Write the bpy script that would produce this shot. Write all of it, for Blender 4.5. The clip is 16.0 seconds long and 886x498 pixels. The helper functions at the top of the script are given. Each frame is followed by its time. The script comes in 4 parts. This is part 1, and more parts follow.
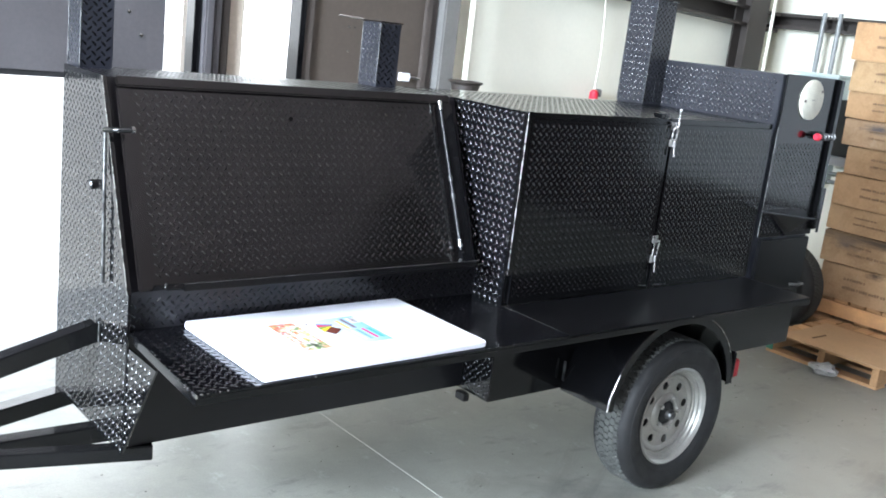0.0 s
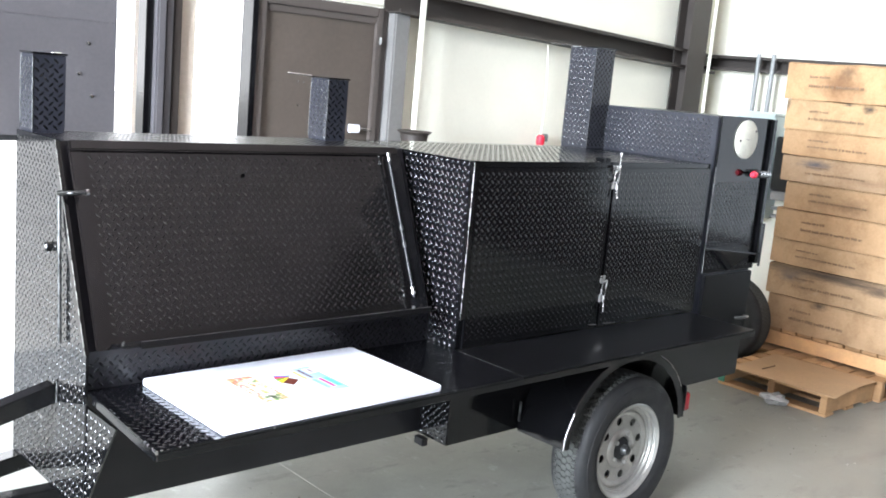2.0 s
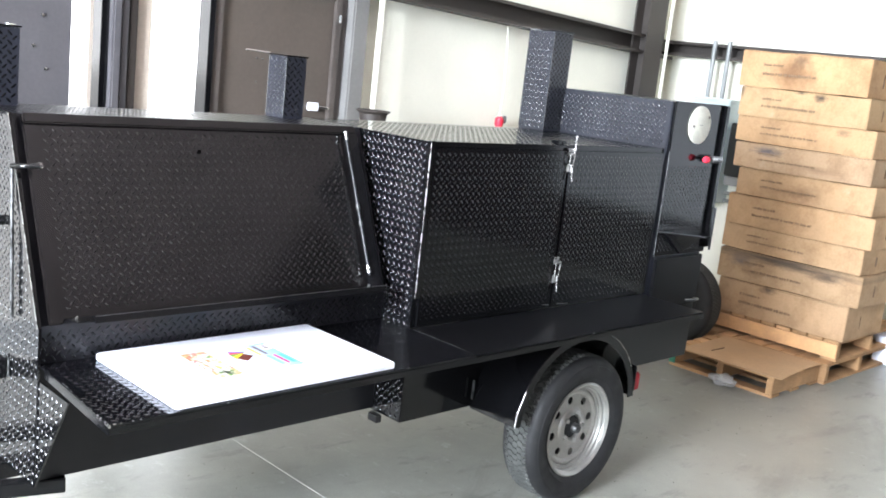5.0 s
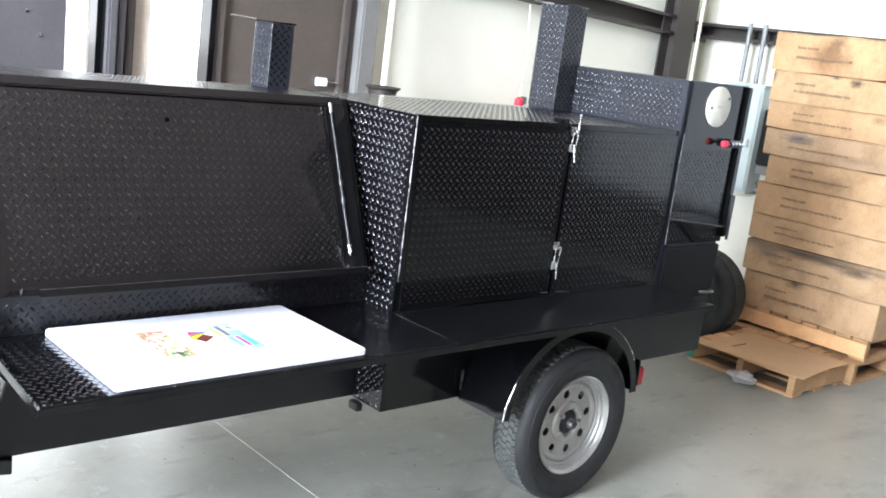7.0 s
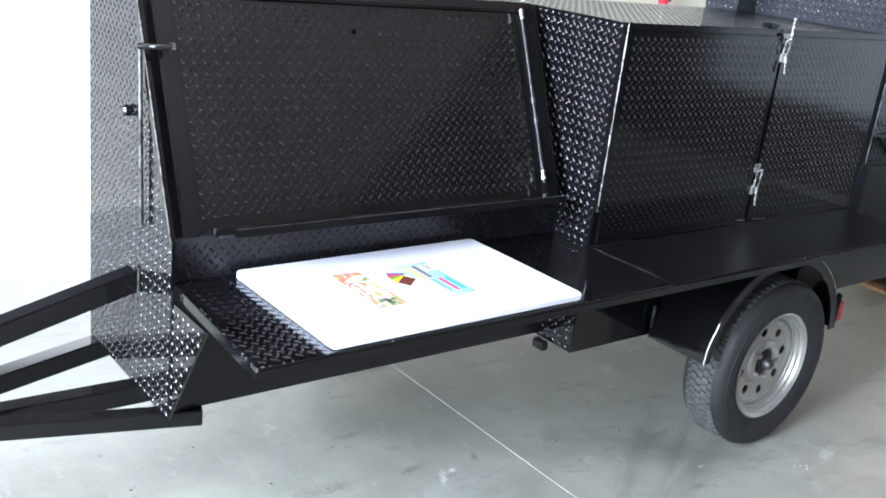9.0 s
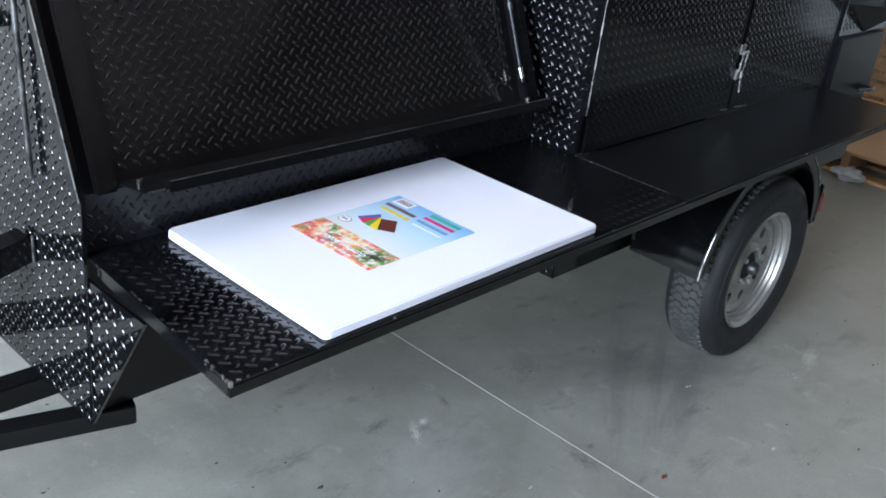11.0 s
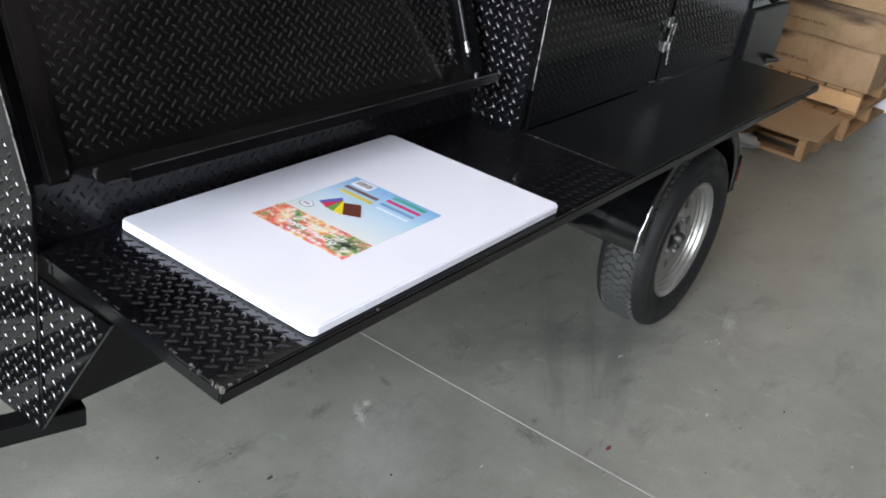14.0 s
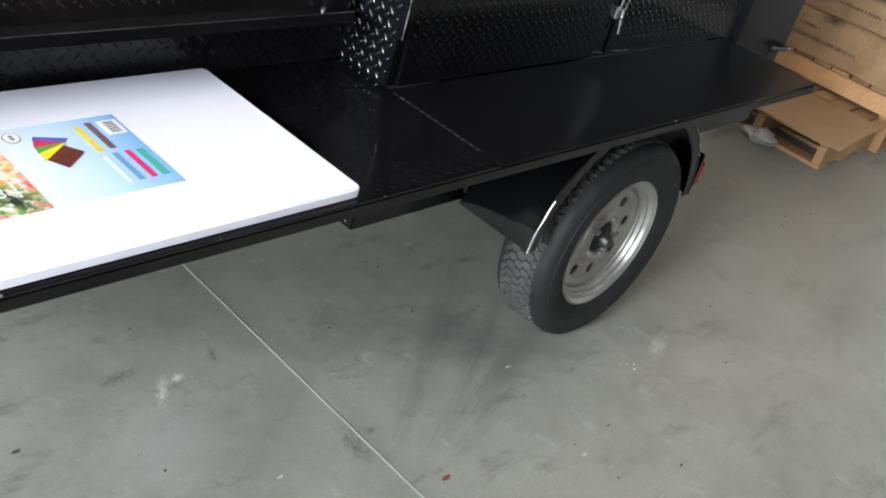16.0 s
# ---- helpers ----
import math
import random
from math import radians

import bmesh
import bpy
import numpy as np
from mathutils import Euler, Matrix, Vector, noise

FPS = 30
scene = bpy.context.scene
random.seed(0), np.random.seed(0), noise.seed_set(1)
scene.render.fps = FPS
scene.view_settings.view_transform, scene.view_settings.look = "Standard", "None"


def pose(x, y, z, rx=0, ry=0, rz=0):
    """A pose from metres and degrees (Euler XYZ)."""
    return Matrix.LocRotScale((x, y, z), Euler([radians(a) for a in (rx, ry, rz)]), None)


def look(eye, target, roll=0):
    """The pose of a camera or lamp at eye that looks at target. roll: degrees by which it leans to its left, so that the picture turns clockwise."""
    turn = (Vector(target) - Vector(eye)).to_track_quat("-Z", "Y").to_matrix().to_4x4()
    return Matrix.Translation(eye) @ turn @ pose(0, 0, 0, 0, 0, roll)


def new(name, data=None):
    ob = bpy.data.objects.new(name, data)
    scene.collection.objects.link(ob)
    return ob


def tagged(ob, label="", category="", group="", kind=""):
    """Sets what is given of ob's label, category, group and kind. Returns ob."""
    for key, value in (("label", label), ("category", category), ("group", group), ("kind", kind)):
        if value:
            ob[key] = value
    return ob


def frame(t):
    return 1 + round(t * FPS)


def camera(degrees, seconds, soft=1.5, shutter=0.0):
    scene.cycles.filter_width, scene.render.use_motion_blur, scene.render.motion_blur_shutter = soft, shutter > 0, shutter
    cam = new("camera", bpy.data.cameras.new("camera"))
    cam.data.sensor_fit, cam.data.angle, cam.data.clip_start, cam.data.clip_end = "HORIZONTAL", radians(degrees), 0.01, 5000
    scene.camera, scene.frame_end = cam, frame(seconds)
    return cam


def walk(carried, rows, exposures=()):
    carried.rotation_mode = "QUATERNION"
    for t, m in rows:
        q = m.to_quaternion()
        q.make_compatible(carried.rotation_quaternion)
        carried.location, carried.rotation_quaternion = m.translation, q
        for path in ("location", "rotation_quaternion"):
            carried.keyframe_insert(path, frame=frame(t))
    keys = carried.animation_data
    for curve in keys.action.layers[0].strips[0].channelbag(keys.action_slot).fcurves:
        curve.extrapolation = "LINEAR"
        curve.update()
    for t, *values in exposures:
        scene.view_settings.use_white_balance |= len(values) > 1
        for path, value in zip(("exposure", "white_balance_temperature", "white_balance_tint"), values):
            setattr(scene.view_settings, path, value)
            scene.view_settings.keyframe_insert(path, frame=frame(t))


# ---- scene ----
cam = camera(49.0, 16.0, soft=1.8)
PATH = [
    (0, (-2.204, -2.244, 1.62), (-0.938, -0.761, 1.176), 6.8),
    (0.5, (-2.11, -2.409, 1.642), (-0.771, -0.992, 1.196), 5.4),
    (1, (-2.119, -2.418, 1.647), (-0.773, -0.999, 1.23), 3.1),
    (1.5, (-2.189, -2.355, 1.656), (-0.847, -0.918, 1.292), 4.8),
    (2, (-2.242, -2.312, 1.646), (-0.905, -0.866, 1.301), 5.1),
    (2.5, (-2.249, -2.304, 1.645), (-0.914, -0.858, 1.287), 5.3),
    (3, (-2.249, -2.315, 1.649), (-0.914, -0.868, 1.295), 6.0),
    (3.5, (-2.258, -2.339, 1.645), (-0.871, -0.941, 1.297), 5.4),
    (4, (-2.266, -2.344, 1.65), (-0.857, -0.968, 1.303), 5.9),
    (6.5, (-2.098, -2.344, 1.636), (-0.743, -0.932, 1.225), 7.4),
    (7, (-1.985, -2.336, 1.616), (-0.654, -0.902, 1.203), 7.4),
    (7.5, (-1.988, -2.287, 1.602), (-0.75, -0.782, 1.151), 6.2),
    (8, (-2.04, -2.116, 1.578), (-0.837, -0.594, 1.092), 7.2),
    (8.5, (-2.064, -1.984, 1.615), (-0.85, -0.481, 1.098), 5.4),
    (9, (-2.07, -1.842, 1.589), (-0.866, -0.377, 0.955), 6.8),
    (9.5, (-1.983, -1.618, 1.55), (-0.837, -0.173, 0.778), 5.4),
    (10, (-1.91, -1.481, 1.543), (-0.722, -0.1, 0.719), 6.8),
    (10.2, (-1.9, -1.456, 1.529), (-0.683, -0.106, 0.694), 6.3),
    (12.3, (-2.032, -1.045, 1.541), (-0.528, -0.044, 0.685), 11.3),
    (12.5, (-2.04, -1.044, 1.536), (-0.553, -0.02, 0.675), 10.7),
    (13, (-2.057, -1.037, 1.531), (-0.595, -0.007, 0.638), 10.8),
    (13.5, (-2.062, -1.052, 1.529), (-0.593, -0.033, 0.632), 10.2),
    (14, (-1.999, -1.107, 1.525), (-0.492, -0.145, 0.628), 9.7),
    (14.5, (-1.827, -1.237, 1.528), (-0.38, -0.241, 0.57), 13.3),
    (15, (-1.693, -1.305, 1.516), (-0.282, -0.276, 0.542), 11.3),
    (15.5, (-1.512, -1.257, 1.513), (-0.066, -0.319, 0.5), 17.1),
    (16, (-1.357, -1.232, 1.506), (0.032, -0.225, 0.477), 17.1),
]
EXPOSURES = [(0.0, 0.95, 5950, 8), (0.5, 1.0, 5880, 9), (1.2, 1.15, 6150, 10), (4.2, 1.22, 6200, 11), (6.5, 1.2, 6150, 11), (7.3, 1.15, 6100, 10), (8.5, 1.05, 5950, 9), (9.0, 0.95, 5850, 9), (10.0, 0.33, 5700, 9), (12.5, -0.27, 6080, 9), (14.0, -0.25, 6400, 10), (14.6, -0.2, 6350, 10), (15.2, -0.04, 6400, 9), (16.0, 0.2, 6450, 9)]
walk(cam, [(t, look(eye, target, roll)) for t, eye, target, roll in PATH], EXPOSURES)

# ---- light ----
world = bpy.data.worlds.new("daylight")
world.use_nodes = True
scene.world = world
sky = world.node_tree.nodes.new("ShaderNodeTexSky")
sky.sky_type, sky.sun_disc = "NISHITA", False
sky.sun_elevation, sky.sun_rotation = radians(58), radians(-110)
world.node_tree.links.new(sky.outputs[0], world.node_tree.nodes["Background"].inputs[0])
world.node_tree.nodes["Background"].inputs[1].default_value = 0.12

sun_data = bpy.data.lights.new("sun", "SUN")
sun_data.energy, sun_data.angle, sun_data.color = 4.0, radians(0.5), (1.0, 0.96, 0.9)
sun = new("sun", sun_data)
sun.matrix_world = look((-11, -4, 19), (0, 0, 0))


def opening_lamp(name, eye, target, w, h, power, colour):
    data = bpy.data.lights.new(name, "AREA")
    data.shape, data.size, data.size_y, data.energy, data.color = "RECTANGLE", w, h, power, colour
    ob = new(name, data)
    ob.matrix_world = look(eye, target)
    return ob


opening_lamp("west_bay_daylight", (-7.9, -1.4, 2.75), (0, -1.4, 1.2), 2.8, 3.3, 1500, (0.87, 0.94, 1.0))
# fill lamp in an added, unseen south bay; brightens the north wall
opening_lamp("south_fill_light", (-5.6, -8.9, 2.0), (-2.0, 0, 1.4), 4.2, 3.4, 70, (0.97, 0.98, 1.0))

# ---- materials ----


def material(name, colour, rough=0.5, metal=0.0, coat=0.0, spec=0.5):
    m = bpy.data.materials.new(name)
    m.use_nodes = True
    b = m.node_tree.nodes["Principled BSDF"]
    b.inputs["Base Color"].default_value = (*colour, 1)
    b.inputs["Roughness"].default_value = rough
    b.inputs["Metallic"].default_value = metal
    b.inputs["Coat Weight"].default_value = coat
    b.inputs["Coat Roughness"].default_value = 0.12
    b.inputs["Specular IOR Level"].default_value = spec
    return m


def node(m, kind, **inputs):
    n = m.node_tree.nodes.new(kind)
    for key, value in inputs.items():
        n.inputs[key.replace("_", " ")].default_value = value
    return n


def link(m, a, b):
    m.node_tree.links.new(a, b)


def coords(m, scale=(1, 1, 1)):
    tc = node(m, "ShaderNodeTexCoord")
    mp = node(m, "ShaderNodeMapping")
    mp.inputs["Scale"].default_value = scale
    link(m, tc.outputs["Object"], mp.inputs["Vector"])
    return mp.outputs["Vector"]


def noise_tex(m, vec, scale, detail=4.0, rough=0.55):
    n = node(m, "ShaderNodeTexNoise", Scale=scale, Detail=detail, Roughness=rough)
    link(m, vec, n.inputs["Vector"])
    return n.outputs["Fac"]


def ramp(m, fac, stops):
    r = node(m, "ShaderNodeValToRGB")
    e = r.color_ramp.elements
    while len(e) < len(stops):
        e.new(0.5)
    for el, (p, c) in zip(e, stops):
        el.position, el.color = p, (*c, 1) if len(c) == 3 else c
    link(m, fac, r.inputs["Fac"])
    return r.outputs["Color"]


def blend(m, fac, a, b, mode="MIX"):
    n = m.node_tree.nodes.new("ShaderNodeMix")
    n.data_type, n.blend_type = "RGBA", mode
    if isinstance(fac, float):
        n.inputs[0].default_value = fac
    else:
        link(m, fac, n.inputs[0])
    for sock, v in ((n.inputs[6], a), (n.inputs[7], b)):
        if isinstance(v, tuple):
            sock.default_value = (*v, 1)
        else:
            link(m, v, sock)
    return n.outputs[2]


def grey(v):
    return (v, v, v)


def bump(m, height, strength, distance=0.002):
    n = node(m, "ShaderNodeBump", Strength=strength, Distance=distance)
    link(m, height, n.inputs["Height"])
    link(m, n.outputs["Normal"], m.node_tree.nodes["Principled BSDF"].inputs["Normal"])


def shade(m):
    return m.node_tree.nodes["Principled BSDF"].inputs


def worn(name, colour, rough, metal=0.0, coat=0.0, spread=0.25, scale=6.0, fine=90.0, relief=0.15, spec=0.5, grain=0.88, uneven=1.0):
    """A surface with blotches at two scales, uneven gloss and fine relief."""
    m = material(name, colour, rough, metal, coat, spec)
    v = coords(m)
    big, small = noise_tex(m, v, scale, 5), noise_tex(m, v, fine, 3)
    lo, hi = tuple(c * (1 - spread) for c in colour), tuple(min(1, c * (1 + spread)) for c in colour)
    c1 = ramp(m, big, [(0.3, lo), (0.7, hi)])
    c2 = ramp(m, small, [(0.3, grey(grain)), (0.7, grey(1.0))])
    link(m, blend(m, 1.0, c1, c2, "MULTIPLY"), shade(m)["Base Color"])
    link(m, ramp(m, big, [(0.25, grey(rough * (1 - 0.25 * uneven))), (0.75, grey(min(1, rough * (1 + 0.3 * uneven))))]), shade(m)["Roughness"])
    bump(m, small, relief)
    return m


BLACK = worn("gloss_black_paint", (0.0040, 0.0040, 0.0046), 0.11, spread=0.4, scale=4, fine=160, relief=0.03, spec=0.4, uneven=0.5)
TREAD = worn("black_tread_paint", (0.0075, 0.0078, 0.0105), 0.13, coat=0.5, spread=0.4, scale=5, fine=140, relief=0.03, spec=0.5, uneven=0.5)
LIDTREAD = worn("black_lid_paint", (0.0045, 0.0038, 0.0040), 0.12, coat=0.3, spread=0.4, scale=5, fine=140, relief=0.03, spec=0.5, uneven=0.5)
SCUFFED = worn("black_paint_worn_to_steel", (0.07, 0.07, 0.07), 0.35, metal=0.6, spread=0.9, scale=38, fine=150)
LATCHSTEEL = worn("dull_zinc_latch_steel", (0.34, 0.33, 0.32), 0.26, metal=0.92, spread=0.4, scale=30, fine=150)
DECKPAINT = worn("black_deck_paint", (0.0046, 0.0046, 0.0053), 0.30, spread=0.25, scale=6, fine=160, relief=0.02, spec=0.12, uneven=0.08)
DECKGLOSS = worn("glossy_black_deck_plate", (0.0050, 0.0050, 0.0062), 0.10, spread=0.4, scale=7, fine=160, relief=0.03, spec=0.45, uneven=0.5)
SATIN = worn("satin_black_paint", (0.0075, 0.0073, 0.0092), 0.30, spread=0.4, scale=4, fine=160, relief=0.05, spec=0.4, uneven=0.5)

MIRRORBLACK = worn("polished_black_plate", (0.0045, 0.0045, 0.005), 0.06, spread=0.3, scale=5, fine=160, relief=0.02, spec=0.5, uneven=0.3)
# paler copy of the black paint: daylight on smoker and chimneys put into colour
LITBLACK = worn("lit_black_paint", (0.016, 0.017, 0.023), 0.30, spread=0.3, scale=6, fine=150, relief=0.05, spec=0.5, uneven=0.4)

def vary(m, lo, hi, streak=None):
    """Lets each piece differ a little in tone, and gives wood its lengthwise streaks."""
    base = shade(m)["Base Color"].links[0].from_socket
    info = node(m, "ShaderNodeObjectInfo")
    c = blend(m, 1.0, base, ramp(m, info.outputs["Random"], [(0.0, lo), (1.0, hi)]), "MULTIPLY")
    if streak:
        tc = node(m, "ShaderNodeTexCoord")
        mp = node(m, "ShaderNodeMapping")
        mp.inputs["Scale"].default_value = streak
        link(m, tc.outputs["Generated"], mp.inputs["Vector"])
        c = blend(m, 1.0, c, ramp(m, noise_tex(m, mp.outputs["Vector"], 5.0, 5, 0.65), [(0.3, grey(0.8)), (0.65, grey(1.0))]), "MULTIPLY")
    link(m, c, shade(m)["Base Color"])
    return m


RUBBER = worn("tyre_rubber", (0.008, 0.008, 0.0085), 0.7, spread=0.3, scale=14, fine=200, relief=0.3)
TREADRUB = worn("dusty_tread_rubber", (0.05, 0.052, 0.048), 0.85, spread=0.4, scale=14, fine=200, relief=0.3)
STEEL = worn("silver_wheel_paint", (0.40, 0.395, 0.37), 0.36, metal=0.72, spread=0.16, scale=9, fine=150)
CHROME = worn("zinc_steel", (0.62, 0.62, 0.6), 0.22, metal=1.0, spread=0.15, scale=20, fine=200)
BOARDW = worn("white_cutting_plastic", (0.82, 0.83, 0.915), 0.5, spread=0.012, scale=5, fine=260, relief=0.02, grain=0.98)
CARDBOARD = vary(worn("brown_cardboard", (0.40, 0.262, 0.148), 0.85, spread=0.12, scale=3.2, fine=70, relief=0.2, spec=0.2), (0.92, 0.92, 0.93), (1.06, 1.05, 1.04))
WOOD = vary(worn("raw_pallet_wood", (0.45, 0.275, 0.145), 0.8, spread=0.3, scale=5, fine=60, relief=0.4, spec=0.25), (0.78, 0.75, 0.70), (1.12, 1.10, 1.05), (2.0, 2.0, 6.0))
INK = material("printed_ink", (0.10, 0.06, 0.035), 0.9)
WHITEWALL = worn("cream_wall_liner", (0.78, 0.765, 0.66), 0.6, spread=0.07, scale=1.3, fine=40, relief=0.05, grain=0.97)
STEELBROWN = worn("brown_primer_steel", (0.075, 0.062, 0.055), 0.55, spread=0.25, scale=3, fine=60)
GIRTSTEEL = worn("dark_girt_primer", (0.036, 0.029, 0.025), 0.55, spread=0.25, scale=3, fine=60)
HOLE = material("black_hole_disc", (0.0005, 0.0005, 0.0005), 1.0, spec=0.0)
DOORBROWN = worn("dark_brown_door_paint", (0.085, 0.068, 0.056), 0.5, spread=0.12, scale=2, fine=50)
GREYDOOR = worn("grey_door_paint", (0.085, 0.08, 0.086), 0.5, spread=0.08, scale=2, fine=60)
TRIM = worn("grey_trim_paint", (0.17, 0.165, 0.16), 0.45, spread=0.1, scale=3, fine=60)
GALV = worn("galvanised_conduit", (0.27, 0.28, 0.28), 0.5, metal=0.25, spread=0.15, scale=12, fine=120)
PANELGREY = worn("pale_grey_enamel", (0.50, 0.57, 0.56), 0.45, spread=0.06, scale=4, fine=80)
# darker beige version of the wall colour, for the pier alone
BEIGE = worn("beige_pier_tone", (0.56, 0.49, 0.41), 0.7, spread=0.06, scale=1.5, fine=40)
MIDGREY = worn("pale_grey_unseen_wall", (0.60, 0.62, 0.64), 0.6, spread=0.08, scale=1.6, fine=40)
REDP = material("red_plastic", (0.75, 0.03, 0.06), 0.35)
TAILRED = material("dark_red_lens", (0.30, 0.012, 0.02), 0.25)
CEIL = worn("tan_unseen_ceiling", (0.72, 0.61, 0.60), 0.7, spread=0.05, scale=0.8, fine=20)
DARKWALL = worn("dark_brown_unseen_wall", (0.035, 0.03, 0.027), 0.6, spread=0.2, scale=1.5, fine=30)
DIAL = worn("brushed_dial_face", (0.66, 0.65, 0.56), 0.5, spread=0.12, scale=18, fine=150)


def patch(m, x, y, rx, ry, turn, wobble, seed, fine=1.7):
    """A soft uneven patch: 1 in its middle, 0 outside, round (x, y)."""
    tc = node(m, "ShaderNodeTexCoord")
    mp = node(m, "ShaderNodeMapping")
    mp.vector_type = "TEXTURE"
    mp.inputs["Location"].default_value = (x, y, 0)
    mp.inputs["Rotation"].default_value = (0, 0, radians(turn))
    mp.inputs["Scale"].default_value = (rx, ry, 1)
    link(m, tc.outputs["Object"], mp.inputs["Vector"])
    off = node(m, "ShaderNodeVectorMath")
    off.operation = "ADD"
    off.inputs[1].default_value = (seed, 0, 0)
    link(m, mp.outputs["Vector"], off.inputs[0])
    wob = noise_tex(m, off.outputs["Vector"], fine, 6, 0.65)
    dist = node(m, "ShaderNodeVectorMath")
    dist.operation = "LENGTH"
    link(m, mp.outputs["Vector"], dist.inputs[0])
    mix = node(m, "ShaderNodeMath")
    mix.operation = "MULTIPLY_ADD"
    mix.inputs[1].default_value = wobble
    link(m, wob, mix.inputs[0])
    link(m, dist.outputs["Value"], mix.inputs[2])
    low = node(m, "ShaderNodeMath")
    low.operation = "MULTIPLY"
    low.inputs[1].default_value = 1 / (1 + wobble * 0.5)
    link(m, mix.outputs[0], low.inputs[0])
    return low.outputs[0]


def concrete():
    m = material("worn_concrete", (0.3, 0.31, 0.3), 0.5)
    v = coords(m)
    big, mid, fine = noise_tex(m, v, 0.9, 6, 0.6), noise_tex(m, v, 5.0, 8, 0.7), noise_tex(m, v, 140, 3)
    c = ramp(m, big, [(0.3, (0.212, 0.213, 0.188)), (0.7, (0.330, 0.332, 0.294))])
    c = blend(m, 1.0, c, ramp(m, mid, [(0.3, grey(0.74)), (0.62, grey(1.0))]), "MULTIPLY")
    c = blend(m, 1.0, c, ramp(m, fine, [(0.3, grey(0.88)), (0.6, grey(1.0))]), "MULTIPLY")
    pale = noise_tex(m, coords(m, (1.6, 1.0, 1.0)), 7.5, 7, 0.75)
    c = blend(m, ramp(m, pale, [(0.58, grey(0)), (0.70, grey(0.45))]), c, (0.42, 0.43, 0.42))
    smudge = noise_tex(m, coords(m, (1.0, 2.6, 1.0)), 3.2, 6, 0.72)
    c = blend(m, ramp(m, smudge, [(0.56, grey(0)), (0.72, grey(0.7))]), c, (0.085, 0.085, 0.082))
    blot = noise_tex(m, coords(m, (1.3, 1.0, 1.0)), 11.0, 5, 0.62)
    c = blend(m, ramp(m, blot, [(0.66, grey(0)), (0.74, grey(0.55))]), c, (0.075, 0.072, 0.068))
    # tyre scuffs before the wheel, oily spots, paint splats, and painted warm bounce light
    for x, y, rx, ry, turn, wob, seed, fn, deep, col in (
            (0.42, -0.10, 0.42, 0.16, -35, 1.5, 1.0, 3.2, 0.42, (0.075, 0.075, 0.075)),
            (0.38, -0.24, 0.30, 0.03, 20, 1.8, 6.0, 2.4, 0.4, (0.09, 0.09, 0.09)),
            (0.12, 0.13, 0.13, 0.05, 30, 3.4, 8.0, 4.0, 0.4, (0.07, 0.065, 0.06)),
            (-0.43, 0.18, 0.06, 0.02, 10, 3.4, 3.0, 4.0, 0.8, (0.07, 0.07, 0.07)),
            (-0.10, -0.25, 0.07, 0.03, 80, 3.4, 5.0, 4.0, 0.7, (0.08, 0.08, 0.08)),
            (1.75, -0.62, 0.40, 0.10, 12, 1.8, 2.0, 2.4, 0.5, (0.10, 0.10, 0.10)),
            (2.55, -0.45, 0.55, 0.06, -8, 1.8, 7.0, 2.4, 0.5, (0.10, 0.10, 0.10)),
            (-0.368, 0.098, 0.055, 0.016, 55, 3.4, 9.0, 3.4, 0.8, (0.62, 0.62, 0.59)),
            (-0.318, 0.120, 0.022, 0.014, 20, 3.0, 4.4, 3.4, 0.85, (0.66, 0.66, 0.63)),
            (-0.205, 0.150, 0.035, 0.016, 70, 3.6, 12.0, 4.0, 0.75, (0.06, 0.055, 0.05)),
            (-0.037, -0.230, 0.018, 0.010, 10, 3.0, 14.0, 4.0, 0.8, (0.06, 0.06, 0.055)),
            (-0.45, -0.05, 0.30, 0.16, 20, 2.4, 17.0, 3.0, 0.35, (0.40, 0.41, 0.40)),
            (1.05, -0.55, 0.40, 0.14, -20, 2.4, 19.0, 3.0, 0.3, (0.42, 0.40, 0.36)),
            # broad warm patch: bounced light painted into the floor colour
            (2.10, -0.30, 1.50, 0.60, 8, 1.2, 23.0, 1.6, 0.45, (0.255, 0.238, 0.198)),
            (2.75, -0.75, 0.60, 0.22, 30, 2.4, 21.0, 3.0, 0.45, (0.11, 0.105, 0.095)),
            (0.93, -0.40, 0.09, 0.03, 20, 2.6, 2.5, 2.8, 0.5, (0.55, 0.55, 0.52)),
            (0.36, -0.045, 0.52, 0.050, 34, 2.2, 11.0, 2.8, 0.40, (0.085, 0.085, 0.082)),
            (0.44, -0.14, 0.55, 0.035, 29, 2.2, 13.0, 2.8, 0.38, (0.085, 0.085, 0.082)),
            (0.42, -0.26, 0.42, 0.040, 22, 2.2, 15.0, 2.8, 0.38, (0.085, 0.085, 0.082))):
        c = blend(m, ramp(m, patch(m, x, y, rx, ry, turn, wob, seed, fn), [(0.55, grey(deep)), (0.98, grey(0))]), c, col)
    link(m, c, shade(m)["Base Color"])
    link(m, ramp(m, mid, [(0.3, grey(0.27)), (0.7, grey(0.48))]), shade(m)["Roughness"])
    bump(m, fine, 0.15, 0.001)
    return m


CONCRETE = concrete()

# ---- shaping helpers ----


def add_box(bm, x0, x1, y0, y1, z0, z1):
    vs = [bm.verts.new((x, y, z)) for x in (x0, x1) for y in (y0, y1) for z in (z0, z1)]
    fs = [(0, 1, 3, 2), (4, 6, 7, 5), (0, 4, 5, 1), (2, 3, 7, 6), (0, 2, 6, 4), (1, 5, 7, 3)]
    return [bm.faces.new([vs[i] for i in f]) for f in fs]


